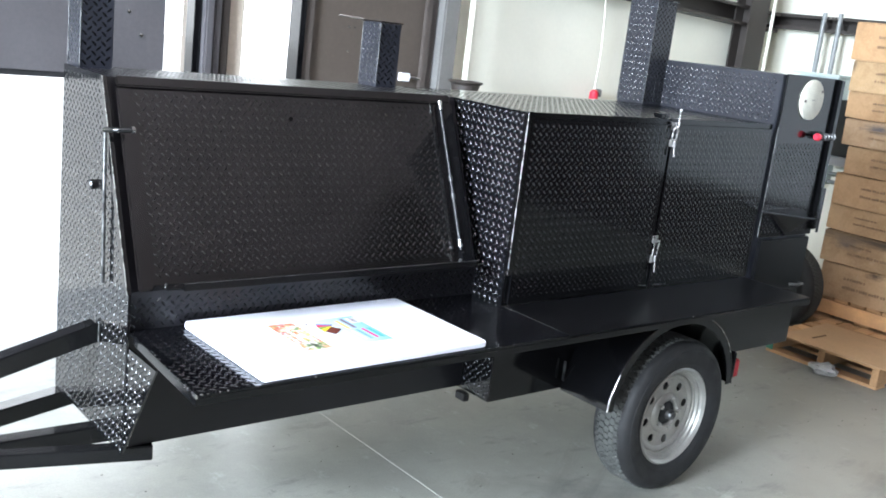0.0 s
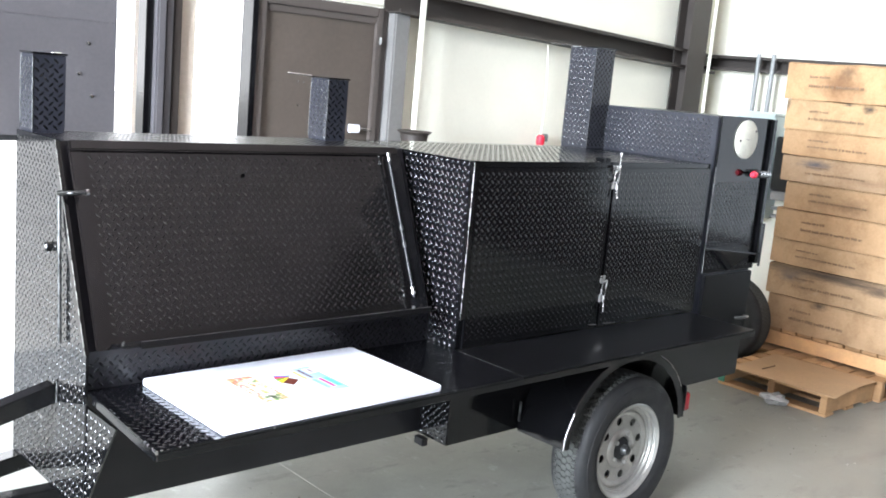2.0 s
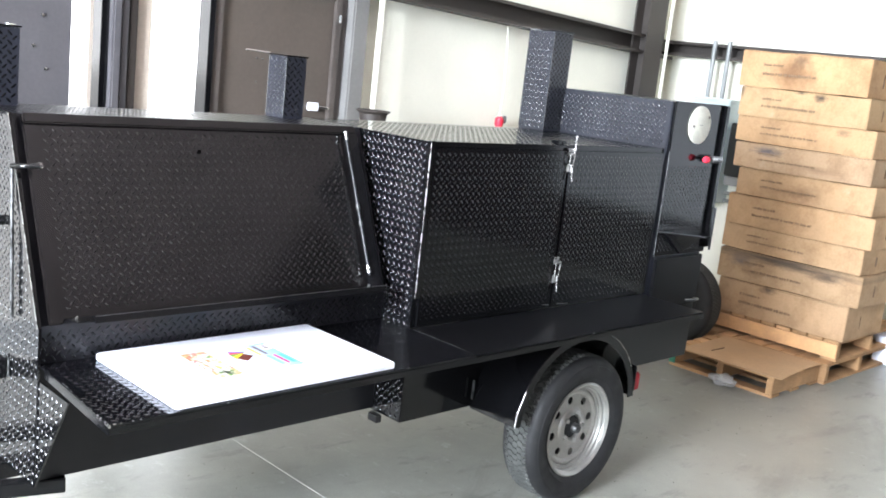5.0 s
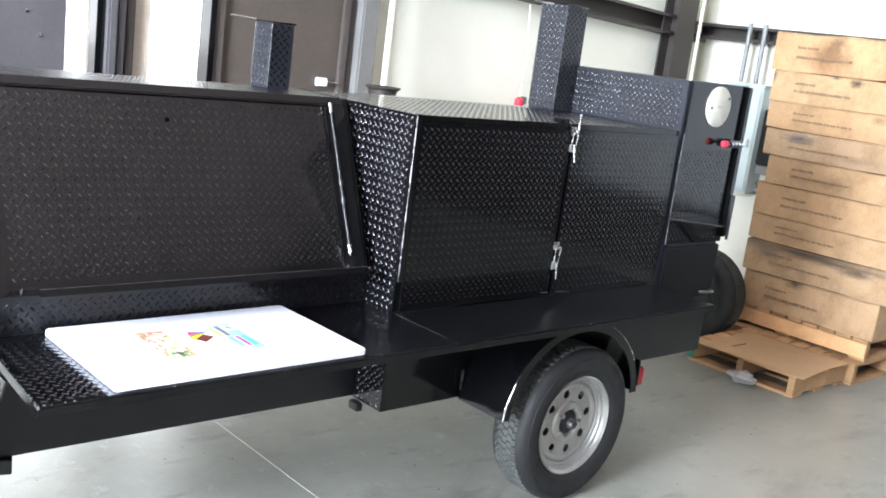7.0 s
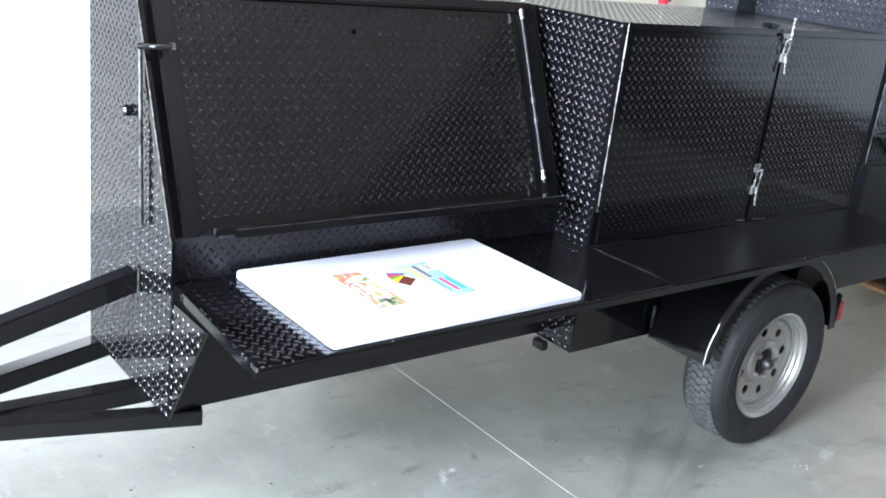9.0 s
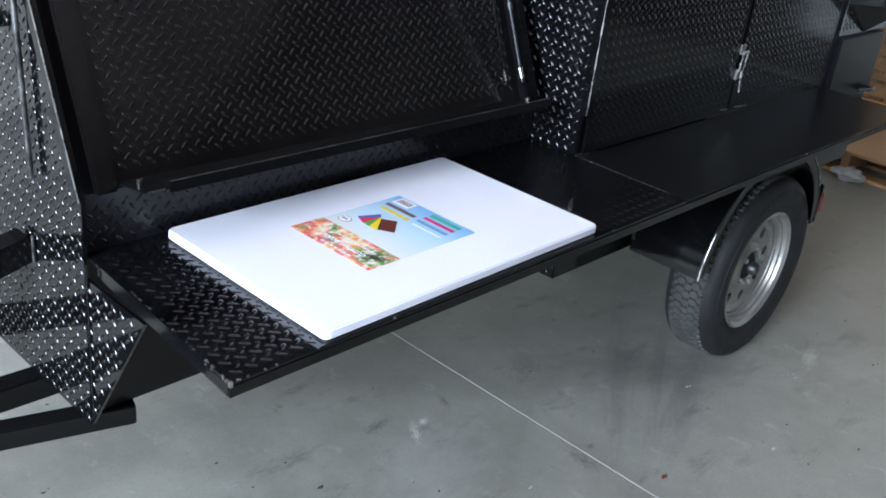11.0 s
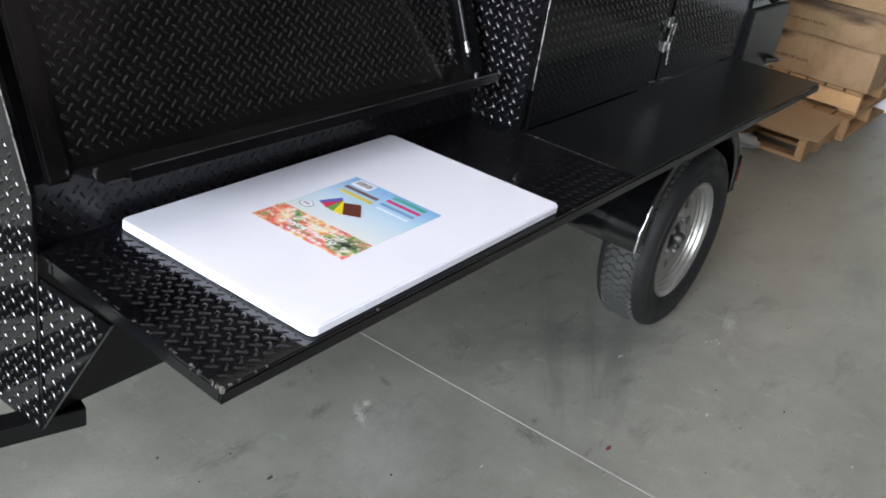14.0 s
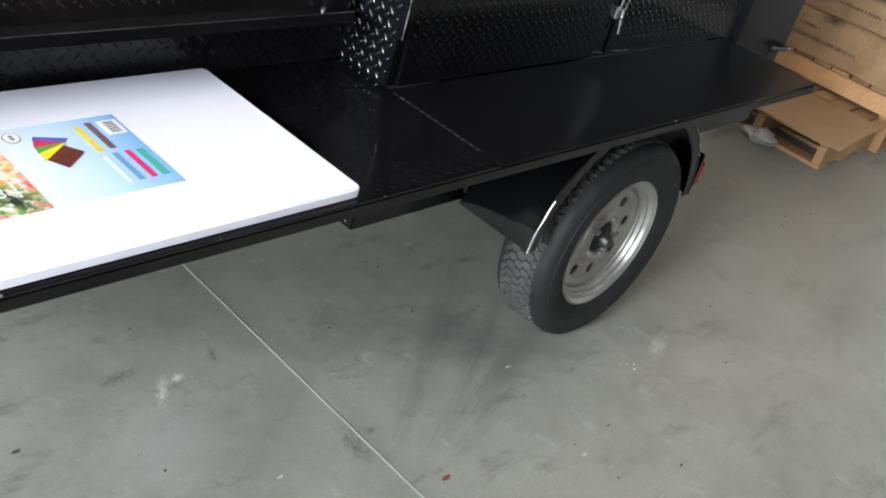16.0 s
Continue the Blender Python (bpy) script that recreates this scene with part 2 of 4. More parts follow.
def bm_box(x0, x1, y0, y1, z0, z1, bevel=0.0, seg=2):
    bm = bmesh.new()
    add_box(bm, x0, x1, y0, y1, z0, z1)
    if bevel:
        bmesh.ops.bevel(bm, geom=bm.edges[:], offset=bevel, segments=seg, affect="EDGES")
    return bm


def bm_prism(profile, axis, a, b, bevel=0.0):
    """Extrudes a closed outline along an axis: 'x' takes (y, z), 'y' takes (x, z), 'z' takes (x, y)."""
    put = {"x": lambda p, t: (t, p[0], p[1]), "y": lambda p, t: (p[0], t, p[1]), "z": lambda p, t: (p[0], p[1], t)}[axis]
    bm = bmesh.new()
    lo, hi = [bm.verts.new(put(p, a)) for p in profile], [bm.verts.new(put(p, b)) for p in profile]
    n = len(profile)
    bm.faces.new(lo), bm.faces.new(hi[::-1])
    for i in range(n):
        bm.faces.new((lo[i], hi[i], hi[(i + 1) % n], lo[(i + 1) % n]))
    bmesh.ops.recalc_face_normals(bm, faces=bm.faces[:])
    if bevel:
        bmesh.ops.bevel(bm, geom=bm.edges[:], offset=bevel, segments=2, affect="EDGES")
    return bm


def bm_tube(points, r, sides=10, square=False):
    """A bar along a polyline, round or square."""
    bm = bmesh.new()
    pts = [Vector(p) for p in points]
    rings = []
    for i, p in enumerate(pts):
        d = (pts[min(i + 1, len(pts) - 1)] - pts[max(i - 1, 0)]).normalized()
        side = d.cross(Vector((0, 0, 1)) if abs(d.z) < 0.95 else Vector((0, 1, 0))).normalized()
        up = side.cross(d)
        n = 4 if square else sides
        off = math.pi / 4 if square else 0
        rr = r * math.sqrt(2) if square else r
        rings.append([bm.verts.new(p + rr * (math.cos(off + 2 * math.pi * k / n) * side + math.sin(off + 2 * math.pi * k / n) * up)) for k in range(n)])
    for a, b in zip(rings, rings[1:]):
        for k in range(len(a)):
            bm.faces.new((a[k], a[(k + 1) % len(a)], b[(k + 1) % len(a)], b[k]))
    bm.faces.new(rings[0][::-1]), bm.faces.new(rings[-1])
    bmesh.ops.recalc_face_normals(bm, faces=bm.faces[:])
    if square:
        bmesh.ops.bevel(bm, geom=[e for e in bm.edges], offset=r * 0.12, segments=2, affect="EDGES")
    return bm


def bm_lathe(profile, axis="y", centre=(0, 0, 0), sides=48, closed=False, cap=True):
    """Turns (distance along the axis, radius) about an axis through centre."""
    bm = bmesh.new()
    rings = []
    for a, r in profile:
        ring = []
        for k in range(sides):
            c, s = math.cos(2 * math.pi * k / sides), math.sin(2 * math.pi * k / sides)
            v = {"y": (r * c, a, r * s), "x": (a, r * c, r * s), "z": (r * c, r * s, a)}[axis]
            ring.append(bm.verts.new(Vector(v) + Vector(centre)))
        rings.append(ring)
    pairs = list(zip(rings, rings[1:])) + ([(rings[-1], rings[0])] if closed else [])
    for a, b in pairs:
        for k in range(sides):
            bm.faces.new((a[k], a[(k + 1) % sides], b[(k + 1) % sides], b[k]))
    if cap and not closed:
        for ring in (rings[0], rings[-1]):
            if (ring[0].co - ring[sides // 2].co).length > 1e-5:
                bm.faces.new(ring)
    bmesh.ops.remove_doubles(bm, verts=bm.verts[:], dist=1e-6)
    bmesh.ops.recalc_face_normals(bm, faces=bm.faces[:])
    return bm


def as_mesh(name, bm, mat, smooth=None):
    me = bpy.data.meshes.new(name)
    bm.to_mesh(me)
    bm.free()
    me.materials.append(mat)
    if smooth is not None:
        me.shade_smooth()
        me.set_sharp_from_angle(angle=radians(smooth))
    return me


def thing(name, at, label, category, group="", kind=""):
    ob = new(name)
    ob.empty_display_size = 0.1
    ob.location = at
    return tagged(ob, label, category, group, kind)


def part(name, bm, mat, parent, label="", smooth=None, kind=""):
    ob = new(name, as_mesh(name, bm, mat, smooth))
    ob.parent = parent
    return tagged(ob, label, kind=kind)


def solid(name, bm, mat, label, category="", kind="structure", smooth=None, group=""):
    return tagged(new(name, as_mesh(name, bm, mat, smooth)), label, category, group, kind)


def tread(name, parent, origin, u, v, w, h, pitch=0.0277, inside=None, size=0.0096, rise=0.0022, mat=None):
    """Raised lozenges of tread plate, at alternating slants, on a rectangle w by h spanned by u and v."""
    o, u, v = Vector(origin), Vector(u).normalized(), Vector(v).normalized()
    n = u.cross(v)
    verts, faces = [], []
    rim = [(-1, 0.07), (-1, -0.07), (-0.55, -0.31), (0.55, -0.31), (1, -0.07), (1, 0.07), (0.55, 0.31), (-0.55, 0.31)]
    for i in range(int(2 * w / pitch)):
        for j in range(i % 2, int(2 * h / pitch), 2):
            a, b = (i + 0.8) * pitch / 2, (j + 0.8) * pitch / 2
            if a > w - 0.011 or b > h - 0.011 or (inside and not inside(a, b)):
                continue
            t = radians(45 if i % 2 else -45)
            c, s = math.cos(t) * size, math.sin(t) * size
            k = len(verts)
            for grow, z in ((1.0, 0.0), (0.72, rise * 0.62), (0.38, rise * 0.92), (0.12, rise)):
                for p, q in rim:
                    p, q = p * grow, q * grow
                    verts.append(o + (a + p * c - q * s) * u + (b + p * s + q * c) * v + z * n)
            for r in (k, k + 8, k + 16):
                for m in range(8):
                    faces.append((r + m, r + (m + 1) % 8, r + 8 + (m + 1) % 8, r + 8 + m))
            faces.append(tuple(range(k + 24, k + 32)))
    me = bpy.data.meshes.new(name)
    me.from_pydata([tuple(p) for p in verts], [], faces)
    me.materials.append(mat or TREAD)
    me.shade_smooth()
    me.set_sharp_from_angle(angle=radians(60))
    ob = new(name, me)
    ob.parent = parent
    return tagged(ob, kind="stuff")


# ---- building ----
WALL_Y, WALL_X = 2.15, 4.60
fl = thing("floor", (0, 0, 0), "worn grey concrete workshop floor with tyre smudges", "floor", kind="structure")
JA, JB = 0.0, -0.070  # the sawn joint runs at x = JA * y + JB
GAP = 0.0055


def slab(west):
    off = -GAP / 2 if west else GAP / 2
    edge = [(JA * -9.0 + JB + off, -9.0), (JA * WALL_Y + JB + off, WALL_Y)]
    far = [(-8.0, WALL_Y), (-8.0, -9.0)] if west else [(WALL_X, WALL_Y), (WALL_X, -9.0)]
    return bm_prism(edge + far, "z", -0.15, 0.0)


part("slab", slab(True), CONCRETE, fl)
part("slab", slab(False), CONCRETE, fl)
part("joint_filler", bm_prism([(JA * -9.0 + JB - GAP / 2, -9.0), (JA * -9.0 + JB + GAP / 5, -9.0), (JA * WALL_Y + JB + GAP / 5, WALL_Y), (JA * WALL_Y + JB - GAP / 2, WALL_Y)], "z", -0.05, 0.0012), material("pale_joint_filler", (0.36, 0.35, 0.325), 0.6), fl, "pale joint filler")
solid("ground", bm_box(-400, 400, -400, 400, -0.4, -0.16), worn("pale_yard_concrete", (0.62, 0.61, 0.57), 0.8, scale=0.5, fine=8), "pale concrete yard outside the workshop", "ground")
# glowing wall added to stand in for blown-out daylight outside
backdrop_glow = material("glowing_backdrop", (0.9, 0.9, 0.88), 0.9)
shade(backdrop_glow)["Emission Color"].default_value = (1.0, 0.98, 0.95, 1)
shade(backdrop_glow)["Emission Strength"].default_value = 2.0
solid("backdrop", bm_box(-70, 70, 40, 40.3, -0.16, 26), backdrop_glow, "glowing white backdrop standing in for outdoor daylight", "backdrop")
# unseen ceiling, its warm tan chosen to brighten and tint the lid's reflection
solid("ceiling", bm_box(-8.0, WALL_X, -9.0, WALL_Y, 4.8, 4.95), CEIL, "unseen tan ceiling set for the lid reflection", "ceiling")

# north wall: bay opening, beige pier, slim opening, walk door
T = 0.2


def wall(name, label, panels, mat=None):
    w = thing(name, (0, 0, 0), label, "wall", kind="structure")
    for p in panels:
        part("wall_panel", bm_box(*p), mat or WHITEWALL, w)
    return w


wall("wall_north", "white lined metal workshop wall with openings", [(x0, x1, WALL_Y, WALL_Y + T, z0, z1) for x0, x1, z0, z1 in (
    (-8.0, -4.2, 0, 4.8), (-4.2, -0.12, 3.2, 4.8), (0.105, 0.385, 2.3, 4.8), (0.385, 1.40, 2.02, 4.8), (1.40, WALL_X, 0, 4.8))])
wall("wall_pier", "beige pier beside the bay door", [(-0.12, 0.105, WALL_Y, WALL_Y + T, 0, 4.8)], BEIGE)
wall("wall_east", "white lined metal workshop wall", [(WALL_X, WALL_X + 0.2, -0.9, WALL_Y, 0, 4.8)])
# unseen east panels, toned and sized to shape reflections in doors and lid
wall("wall_east_reflect_pale", "unseen pale wall panel set for door reflections", [(WALL_X, WALL_X + 0.2, y0, y1, z0, 2.2) for y0, y1, z0 in ((-1.45, -0.9, 0.3), (-3.1, -1.45, 0.62))], MIDGREY)
wall("wall_east_reflect_dark", "unseen dark wall panel set for door reflections", [(WALL_X, WALL_X + 0.2, y0, y1, z0, z1) for y0, y1, z0, z1 in ((-1.45, -0.9, 0, 0.3), (-3.1, -1.45, 0, 0.62), (-3.1, -0.9, 2.2, 4.8))], DARKWALL)
wall("wall_east_far", "unseen dark wall set for lid reflections", [(WALL_X, WALL_X + 0.2, -9.0, -3.1, 0, 4.8)], DARKWALL)
# unseen south and west walls, made dark to keep reflections low
wall("wall_south", "unseen dark wall with an added bay opening", [(x0, x1, -9.2, -9.0, z0, z1) for x0, x1, z0, z1 in ((-8.0, -7.8, 0, 4.8), (-7.8, -3.4, 3.8, 4.8), (-3.4, WALL_X, 0, 4.8))], DARKWALL)
wall("wall_west", "unseen dark wall with a wide open bay", [(-8.2, -8.0, y0, y1, z0, z1) for y0, y1, z0, z1 in ((-9.0, -2.95, 0, 4.8), (-2.95, 0.15, 4.6, 4.8), (0.15, WALL_Y, 0, 4.8))], DARKWALL)

rollup = thing("door_1", (0, 0, 0), "half-raised grey sectional bay door", "bay door", kind="structure")
for k in range(4):
    z0 = 1.23 + 0.53 * k
    part("door_section", bm_box(-4.2, -0.285, WALL_Y + 0.02, WALL_Y + 0.07, z0, z0 + 0.5295, 0.002), GREYDOOR, rollup)
    part("section_joint", bm_box(-4.2, -0.31, WALL_Y + 0.03, WALL_Y + 0.06, z0 + 0.515, z0 + 0.545), GREYDOOR, rollup)
part("track", bm_box(-0.165, -0.128, WALL_Y - 0.03, WALL_Y + 0.06, 0, 3.2, 0.004), BLACK, rollup, "black steel door track")
part("bottom_seal", bm_box(-4.2, -0.285, WALL_Y + 0.03, WALL_Y + 0.06, 1.205, 1.229), RUBBER, rollup)
for x, z in ((-0.42, 1.66), (-0.46, 1.52), (-0.40, 1.42)):
    part("bolt", bm_lathe([(0.0, 0.008), (-0.006, 0.008), (-0.008, 0.0)], "y", (x, WALL_Y + 0.02, z), 8), CHROME, rollup)

walkdoor = thing("door_2", (0, 0, 0), "closed dark brown metal walk door in a frame", "door", kind="structure")
part("door_leaf", bm_box(0.4775, 1.1925, WALL_Y - 0.02, WALL_Y + 0.03, 0.002, 1.9097, 0.002), DOORBROWN, walkdoor)
part("door_frame", bm_box(0.388, 0.42, WALL_Y - 0.06, WALL_Y + 0.05, 0, 2.0, 0.004), BLACK, walkdoor)
for x0, x1, z0, z1, y in ((0.421, 0.477, 0, 2.0, 0.045), (1.193, 1.235, 0, 2.0, 0.045), (1.237, 1.277, 0, 2.0, 0.03), (0.478, 1.192, 1.91, 1.945, 0.035), (0.478, 1.192, 1.947, 2.0, 0.05)):
    part("door_frame", bm_box(x0, x1, WALL_Y - y, WALL_Y + 0.05, z0, z1, 0.004), STEELBROWN, walkdoor)
part("jamb_post", bm_box(1.285, 1.395, WALL_Y - 0.09, WALL_Y + 0.05, 0, 1.985, 0.008), TRIM, walkdoor, "grey painted steel post")
part("strike", bm_box(1.205, 1.222, WALL_Y - 0.058, WALL_Y - 0.046, 1.80, 1.84, 0.002), CHROME, walkdoor)
for x, z in ((0.705, 1.56), (0.74, 1.56), (0.71, 1.435)):
    part("screw", bm_lathe([(0.0, 0.005), (-0.003, 0.004), (-0.003, 0.0)], "y", (x, WALL_Y - 0.02, z), 8), CHROME, walkdoor)
hd = part("door_handle", bm_box(1.055, 1.118, WALL_Y - 0.05, WALL_Y - 0.021, 1.300, 1.345, 0.003), BOARDW, walkdoor, "white door lever case")
part("lever", bm_tube([(1.11, WALL_Y - 0.06, 1.325), (1.15, WALL_Y - 0.075, 1.322), (1.165, WALL_Y - 0.075, 1.318)], 0.008), CHROME, hd, smooth=60)

jm = thing("jamb", (0, 0, 0), "grey steel bay door jamb", "jamb", kind="structure")
part("jamb_face", bm_box(-0.125, -0.080, WALL_Y - 0.07, WALL_Y - 0.003, 0, 3.2, 0.008), GREYDOOR, jm)
part("jamb_face", bm_box(-0.078, -0.034, WALL_Y - 0.05, WALL_Y - 0.003, 0, 3.2, 0.008), GREYDOOR, jm)
part("jamb_face", bm_box(-0.031, 0.016, WALL_Y - 0.035, WALL_Y - 0.003, 0, 3.2, 0.006), GIRTSTEEL, jm)


def girt(name, along, a, b, fixed, z, half, fall=0.0):
    """A C-shaped steel wall girt with its lips and a row of bolts, falling a little along its length to fit the
    camera's view.
    """
    g = thing(name, (0, 0, 0), "dark brown steel wall girt", "girt", kind="structure")
    h, l = half, half - 0.022
    prof = [(0, -h), (-0.15, -h), (-0.15, -l), (-0.144, -l), (-0.144, -h + 0.006), (-0.008, -h + 0.006), (-0.008, h - 0.006), (-0.144, h - 0.006), (-0.144, l), (-0.15, l), (-0.15, h), (0, h)]
    bm = bm_prism([(fixed + y, z + k) for y, k in prof], along, a, b)
    for v in bm.verts:
        v.co.z -= fall * ((v.co.x if along == "x" else v.co.y) - a)
    part("channel", bm, GIRTSTEEL, g)
    for k in range(int((b - a) / 0.38)):
        p = a + 0.2 + 0.38 * k
        zz = z - h - fall * (p - a)
        at = (p, fixed - 0.10, zz) if along == "x" else (fixed - 0.10, p, zz)
        part("bolt", bm_lathe([(0.0, 0.006), (-0.005, 0.006), (-0.006, 0.0)], "z", at, 6), TRIM, g)
    return g


girt("girt_north", "x", 1.26, 4.44, WALL_Y - 0.003, 2.053, 0.070, 0.0385)
girt("girt_east", "y", -0.9, 2.147, WALL_X - 0.003, 1.935, 0.056, -0.006)
col = thing("steel_column", (0, 0, 0), "dark brown steel I-beam corner column", "column", kind="structure")
part("flange", bm_box(3.985, 4.215, 1.95, 1.962, 0, 4.8, 0.003), GIRTSTEEL, col)
part("web", bm_box(4.080, 4.090, 1.962, 2.07, 0, 4.8), GIRTSTEEL, col)
part("flange", bm_box(3.985, 4.215, 2.07, 2.085, 0, 4.8, 0.003), GIRTSTEEL, col)


def conduit(name, label, pts, r, straps=(), mat=None):
    c = thing(name, (0, 0, 0), label, "conduit", kind="structure")
    part("pipe", bm_tube(pts, r, 12), mat or GALV, c, smooth=60)
    for p in straps:
        part("strap", bm_box(p[0] - r * 2, p[0] + r * 2, p[1] - r * 1.4, p[1] + r * 1.4, p[2] - 0.012, p[2] + 0.012, 0.003), GALV, c)
    return c


conduit("conduit_1", "white painted conduit pipe beside the brown door", [(1.406, 1.97, 0.0), (1.406, 1.97, 4.79)], 0.018, mat=WHITEWALL)
conduit("conduit_2", "thin white conduit beside the corner column", [(4.232, 1.925, 0.0), (4.232, 1.925, 4.79)], 0.012, mat=WHITEWALL)
for k, y in enumerate((1.635, 1.512)):
    conduit("conduit_%d" % (3 + k), "galvanised conduit rising from the breaker panel", [(4.435, y, 1.607), (4.435, y, 2.03)], 0.017)

panel = thing("breaker_panel", (0, 0, 0), "pale grey enamel breaker panel on the wall", "electrical panel")
part("case", bm_box(4.42, 4.598, 1.425, 1.745, 0.82, 1.585, 0.006), PANELGREY, panel)
part("cover", bm_box(4.405, 4.42, 1.435, 1.735, 0.84, 1.565, 0.004), PANELGREY, panel)
part("hood", bm_box(4.40, 4.598, 1.41, 1.785, 1.587, 1.606, 0.003), PANELGREY, panel)
part("latch", bm_box(4.398, 4.405, 1.455, 1.475, 1.15, 1.21, 0.002), CHROME, panel)
part("nipple", bm_tube([(4.52, 1.66, 0.70), (4.52, 1.66, 0.80)], 0.025, 12), GALV, panel, smooth=60)
# dark box of unknown kind; the switch identity is assumed
sw = thing("black_wall_box", (0, 0, 0), "black wall box with two bent pipes", "switch box")
part("case", bm_box(4.44, 4.598, 1.17, 1.40, 1.04, 1.44, 0.008), BLACK, sw)
part("base", bm_box(4.46, 4.598, 1.17, 1.40, 0.97, 1.035, 0.006), TRIM, sw)
for z in (0.90, 0.84):
    part("pipe", bm_tube([(4.56, 1.15, z), (4.56, 1.45, z), (4.585, 1.50, z)], 0.014, 10), GALV, sw, smooth=60)

# pull cord and rimmed bowl by the north wall
cord = thing("pull_cord", (2.59, 2.06, 1.30), "pale hanging cord with a red pull handle", "pull cord")
part("cord", bm_tube([(0.0, 0, 0.04), (0.01, 0.0, 0.25), (-0.005, 0.0, 0.5), (0.01, 0.03, 0.62)], 0.0055, 8), WHITEWALL, cord, smooth=60)
hdl = part("handle", bm_lathe([(-0.02, 0.0), (-0.02, 0.022), (0.0, 0.03), (0.04, 0.028), (0.055, 0.012), (0.055, 0.0)], "z", (0, 0, -0.02), 16), REDP, cord, "red plastic handle", smooth=40)
part("plug", bm_box(0.02, 0.055, -0.02, 0.02, -0.01, 0.04, 0.006), TRIM, hdl)
# only the bowl-like rim is known; the tall body below is added
drum = thing("rimmed_bowl", (1.285, 1.82, 0), "dark brown flared bowl rim on an added tall body", "drum")
part("bowl_body", bm_lathe([(0.0, 0.0), (0.0, 0.10), (0.6, 0.105), (1.275, 0.070), (1.325, 0.078), (1.340, 0.097), (1.345, 0.094), (1.327, 0.072), (1.265, 0.064), (0.05, 0.09), (0.05, 0.0)], "z", (0, 0, 0), 32), GIRTSTEEL, drum, smooth=40)

# ---- trailer ----
trailer = thing("barbecue_trailer", (0, 0, 0), "gloss black tread-plate barbecue trailer on the concrete floor", "trailer")
DZ = 0.735  # deck height
X0, X1, X2 = -1.23, 1.42, 1.84
YB = 0.69

# grill trough with the sloped front
body = part("grill_body", bm_prism([(0.155, 0.395), (0.155, 0.84), (0.375, 1.385), (YB, 1.385), (YB, 0.395)], "x", X0 + 0.006, -0.002), SATIN, trailer)
tread("front_tread_pattern", body, (X0 + 0.01, 0.155, DZ), (1, 0, 0), (0, 0, 1), 1.215, 0.105, rise=0.0010, mat=BLACK)
tread("top_tread_pattern", body, (X0 + 0.02, 0.385, 1.385), (1, 0, 0), (0, 1, 0), 1.2, 0.3, rise=0.0009)
fire = part("end_plate", bm_prism([(0.132, 0.387), (0.13, 0.842), (0.368, 1.388), (YB - 0.01, 1.388), (YB - 0.01, 0.387)], "x", X0 - 0.004, X0 + 0.004, 0.001), MIRRORBLACK, trailer)
slope = lambda z: 0.13 + max(0.0, z - 0.842) * (0.238 / 0.546)
tread("end_plate_tread_pattern", fire, (X0 - 0.004, YB - 0.01, 0.39), (0, -1, 0), (0, 0, 1), 0.56, 0.998, inside=lambda a, b: YB - 0.01 - a > slope(0.39 + b) + (0.034 if b > 0.45 else 0.012), size=0.0094, rise=0.0020, mat=MIRRORBLACK)
part("edge_strip", bm_prism([(0.128, 0.842), (0.366, 1.388), (0.39, 1.388), (0.152, 0.842)], "x", X0 - 0.008, X0 - 0.004), BLACK, fire)
# steel line stands in for the highlight along the slanted edge
part("bright_edge", bm_tube([(X0 - 0.0085, 0.128, 0.842), (X0 - 0.0085, 0.366, 1.388)], 0.0014, 6), LATCHSTEEL, fire, "bright steel line for edge wear and glint", smooth=60)
part("seam", bm_tube([(X0 - 0.005, 0.12, 0.42), (X0 - 0.005, 0.122, 0.73)], 0.002, 8), BLACK, fire, smooth=60)
part("bolt", bm_lathe([(0.0, 0.014), (-0.016, 0.014), (-0.02, 0.01), (-0.02, 0.0)], "x", (X0 - 0.004, 0.392, 1.086), 8), BLACK, fire)
brk = part("deck_bracket", bm_prism([(0.130, 0.392), (0.130, 0.698), (-0.062, 0.698)], "x", X0 - 0.003, X0 + 0.003), MIRRORBLACK, trailer)
tread("bracket_tread_pattern", brk, (X0 - 0.003, 0.130, 0.392), (0, -1, 0), (0, 0, 1), 0.24, 0.31, inside=lambda a, b: b > a * 1.594 + 0.012, mat=MIRRORBLACK)

# prop rod of the lid, outside the end plate
rod = part("prop_rod", bm_tube([(X0 - 0.016, 0.283, 0.835), (X0 - 0.016, 0.306, 1.24), (X0 - 0.014, 0.307, 1.25)], 0.0055, 8), SCUFFED, trailer, "dull zinc plated rod", smooth=60)
part("rod_arm", bm_tube([(X0 - 0.018, 0.307, 1.250), (X0 - 0.008, 0.285, 1.253), (X0 + 0.004, 0.264, 1.256), (X0 + 0.034, 0.252, 1.259)], 0.0075, 10), BLACK, rod, smooth=60)
part("rod_tip", bm_lathe([(0.0, 0.0), (0.0, 0.010), (0.008, 0.010), (0.010, 0.0)], "x", (X0 + 0.033, 0.252, 1.259), 10), LATCHSTEEL, rod, smooth=40)

# lid on the slope
SL = Vector((0, 0.235, 0.545)).normalized()
NORM = Vector((0, -SL.z, SL.y))
LO = Vector((0, 0.135, 0.845))


def on_lid(x, s, d):
    return Vector((x, 0, 0)) + LO + SL * s + NORM * d


def lid_box(x0, x1, s0, s1, d0, d1, bevel=0.004):
    bm = bm_box(x0, x1, s0, s1, d0, d1, bevel)
    m = Matrix(((1, 0, 0), SL, NORM)).transposed().to_4x4()
    m.translation = LO
    bmesh.ops.transform(bm, matrix=m, verts=bm.verts[:])
    return bm


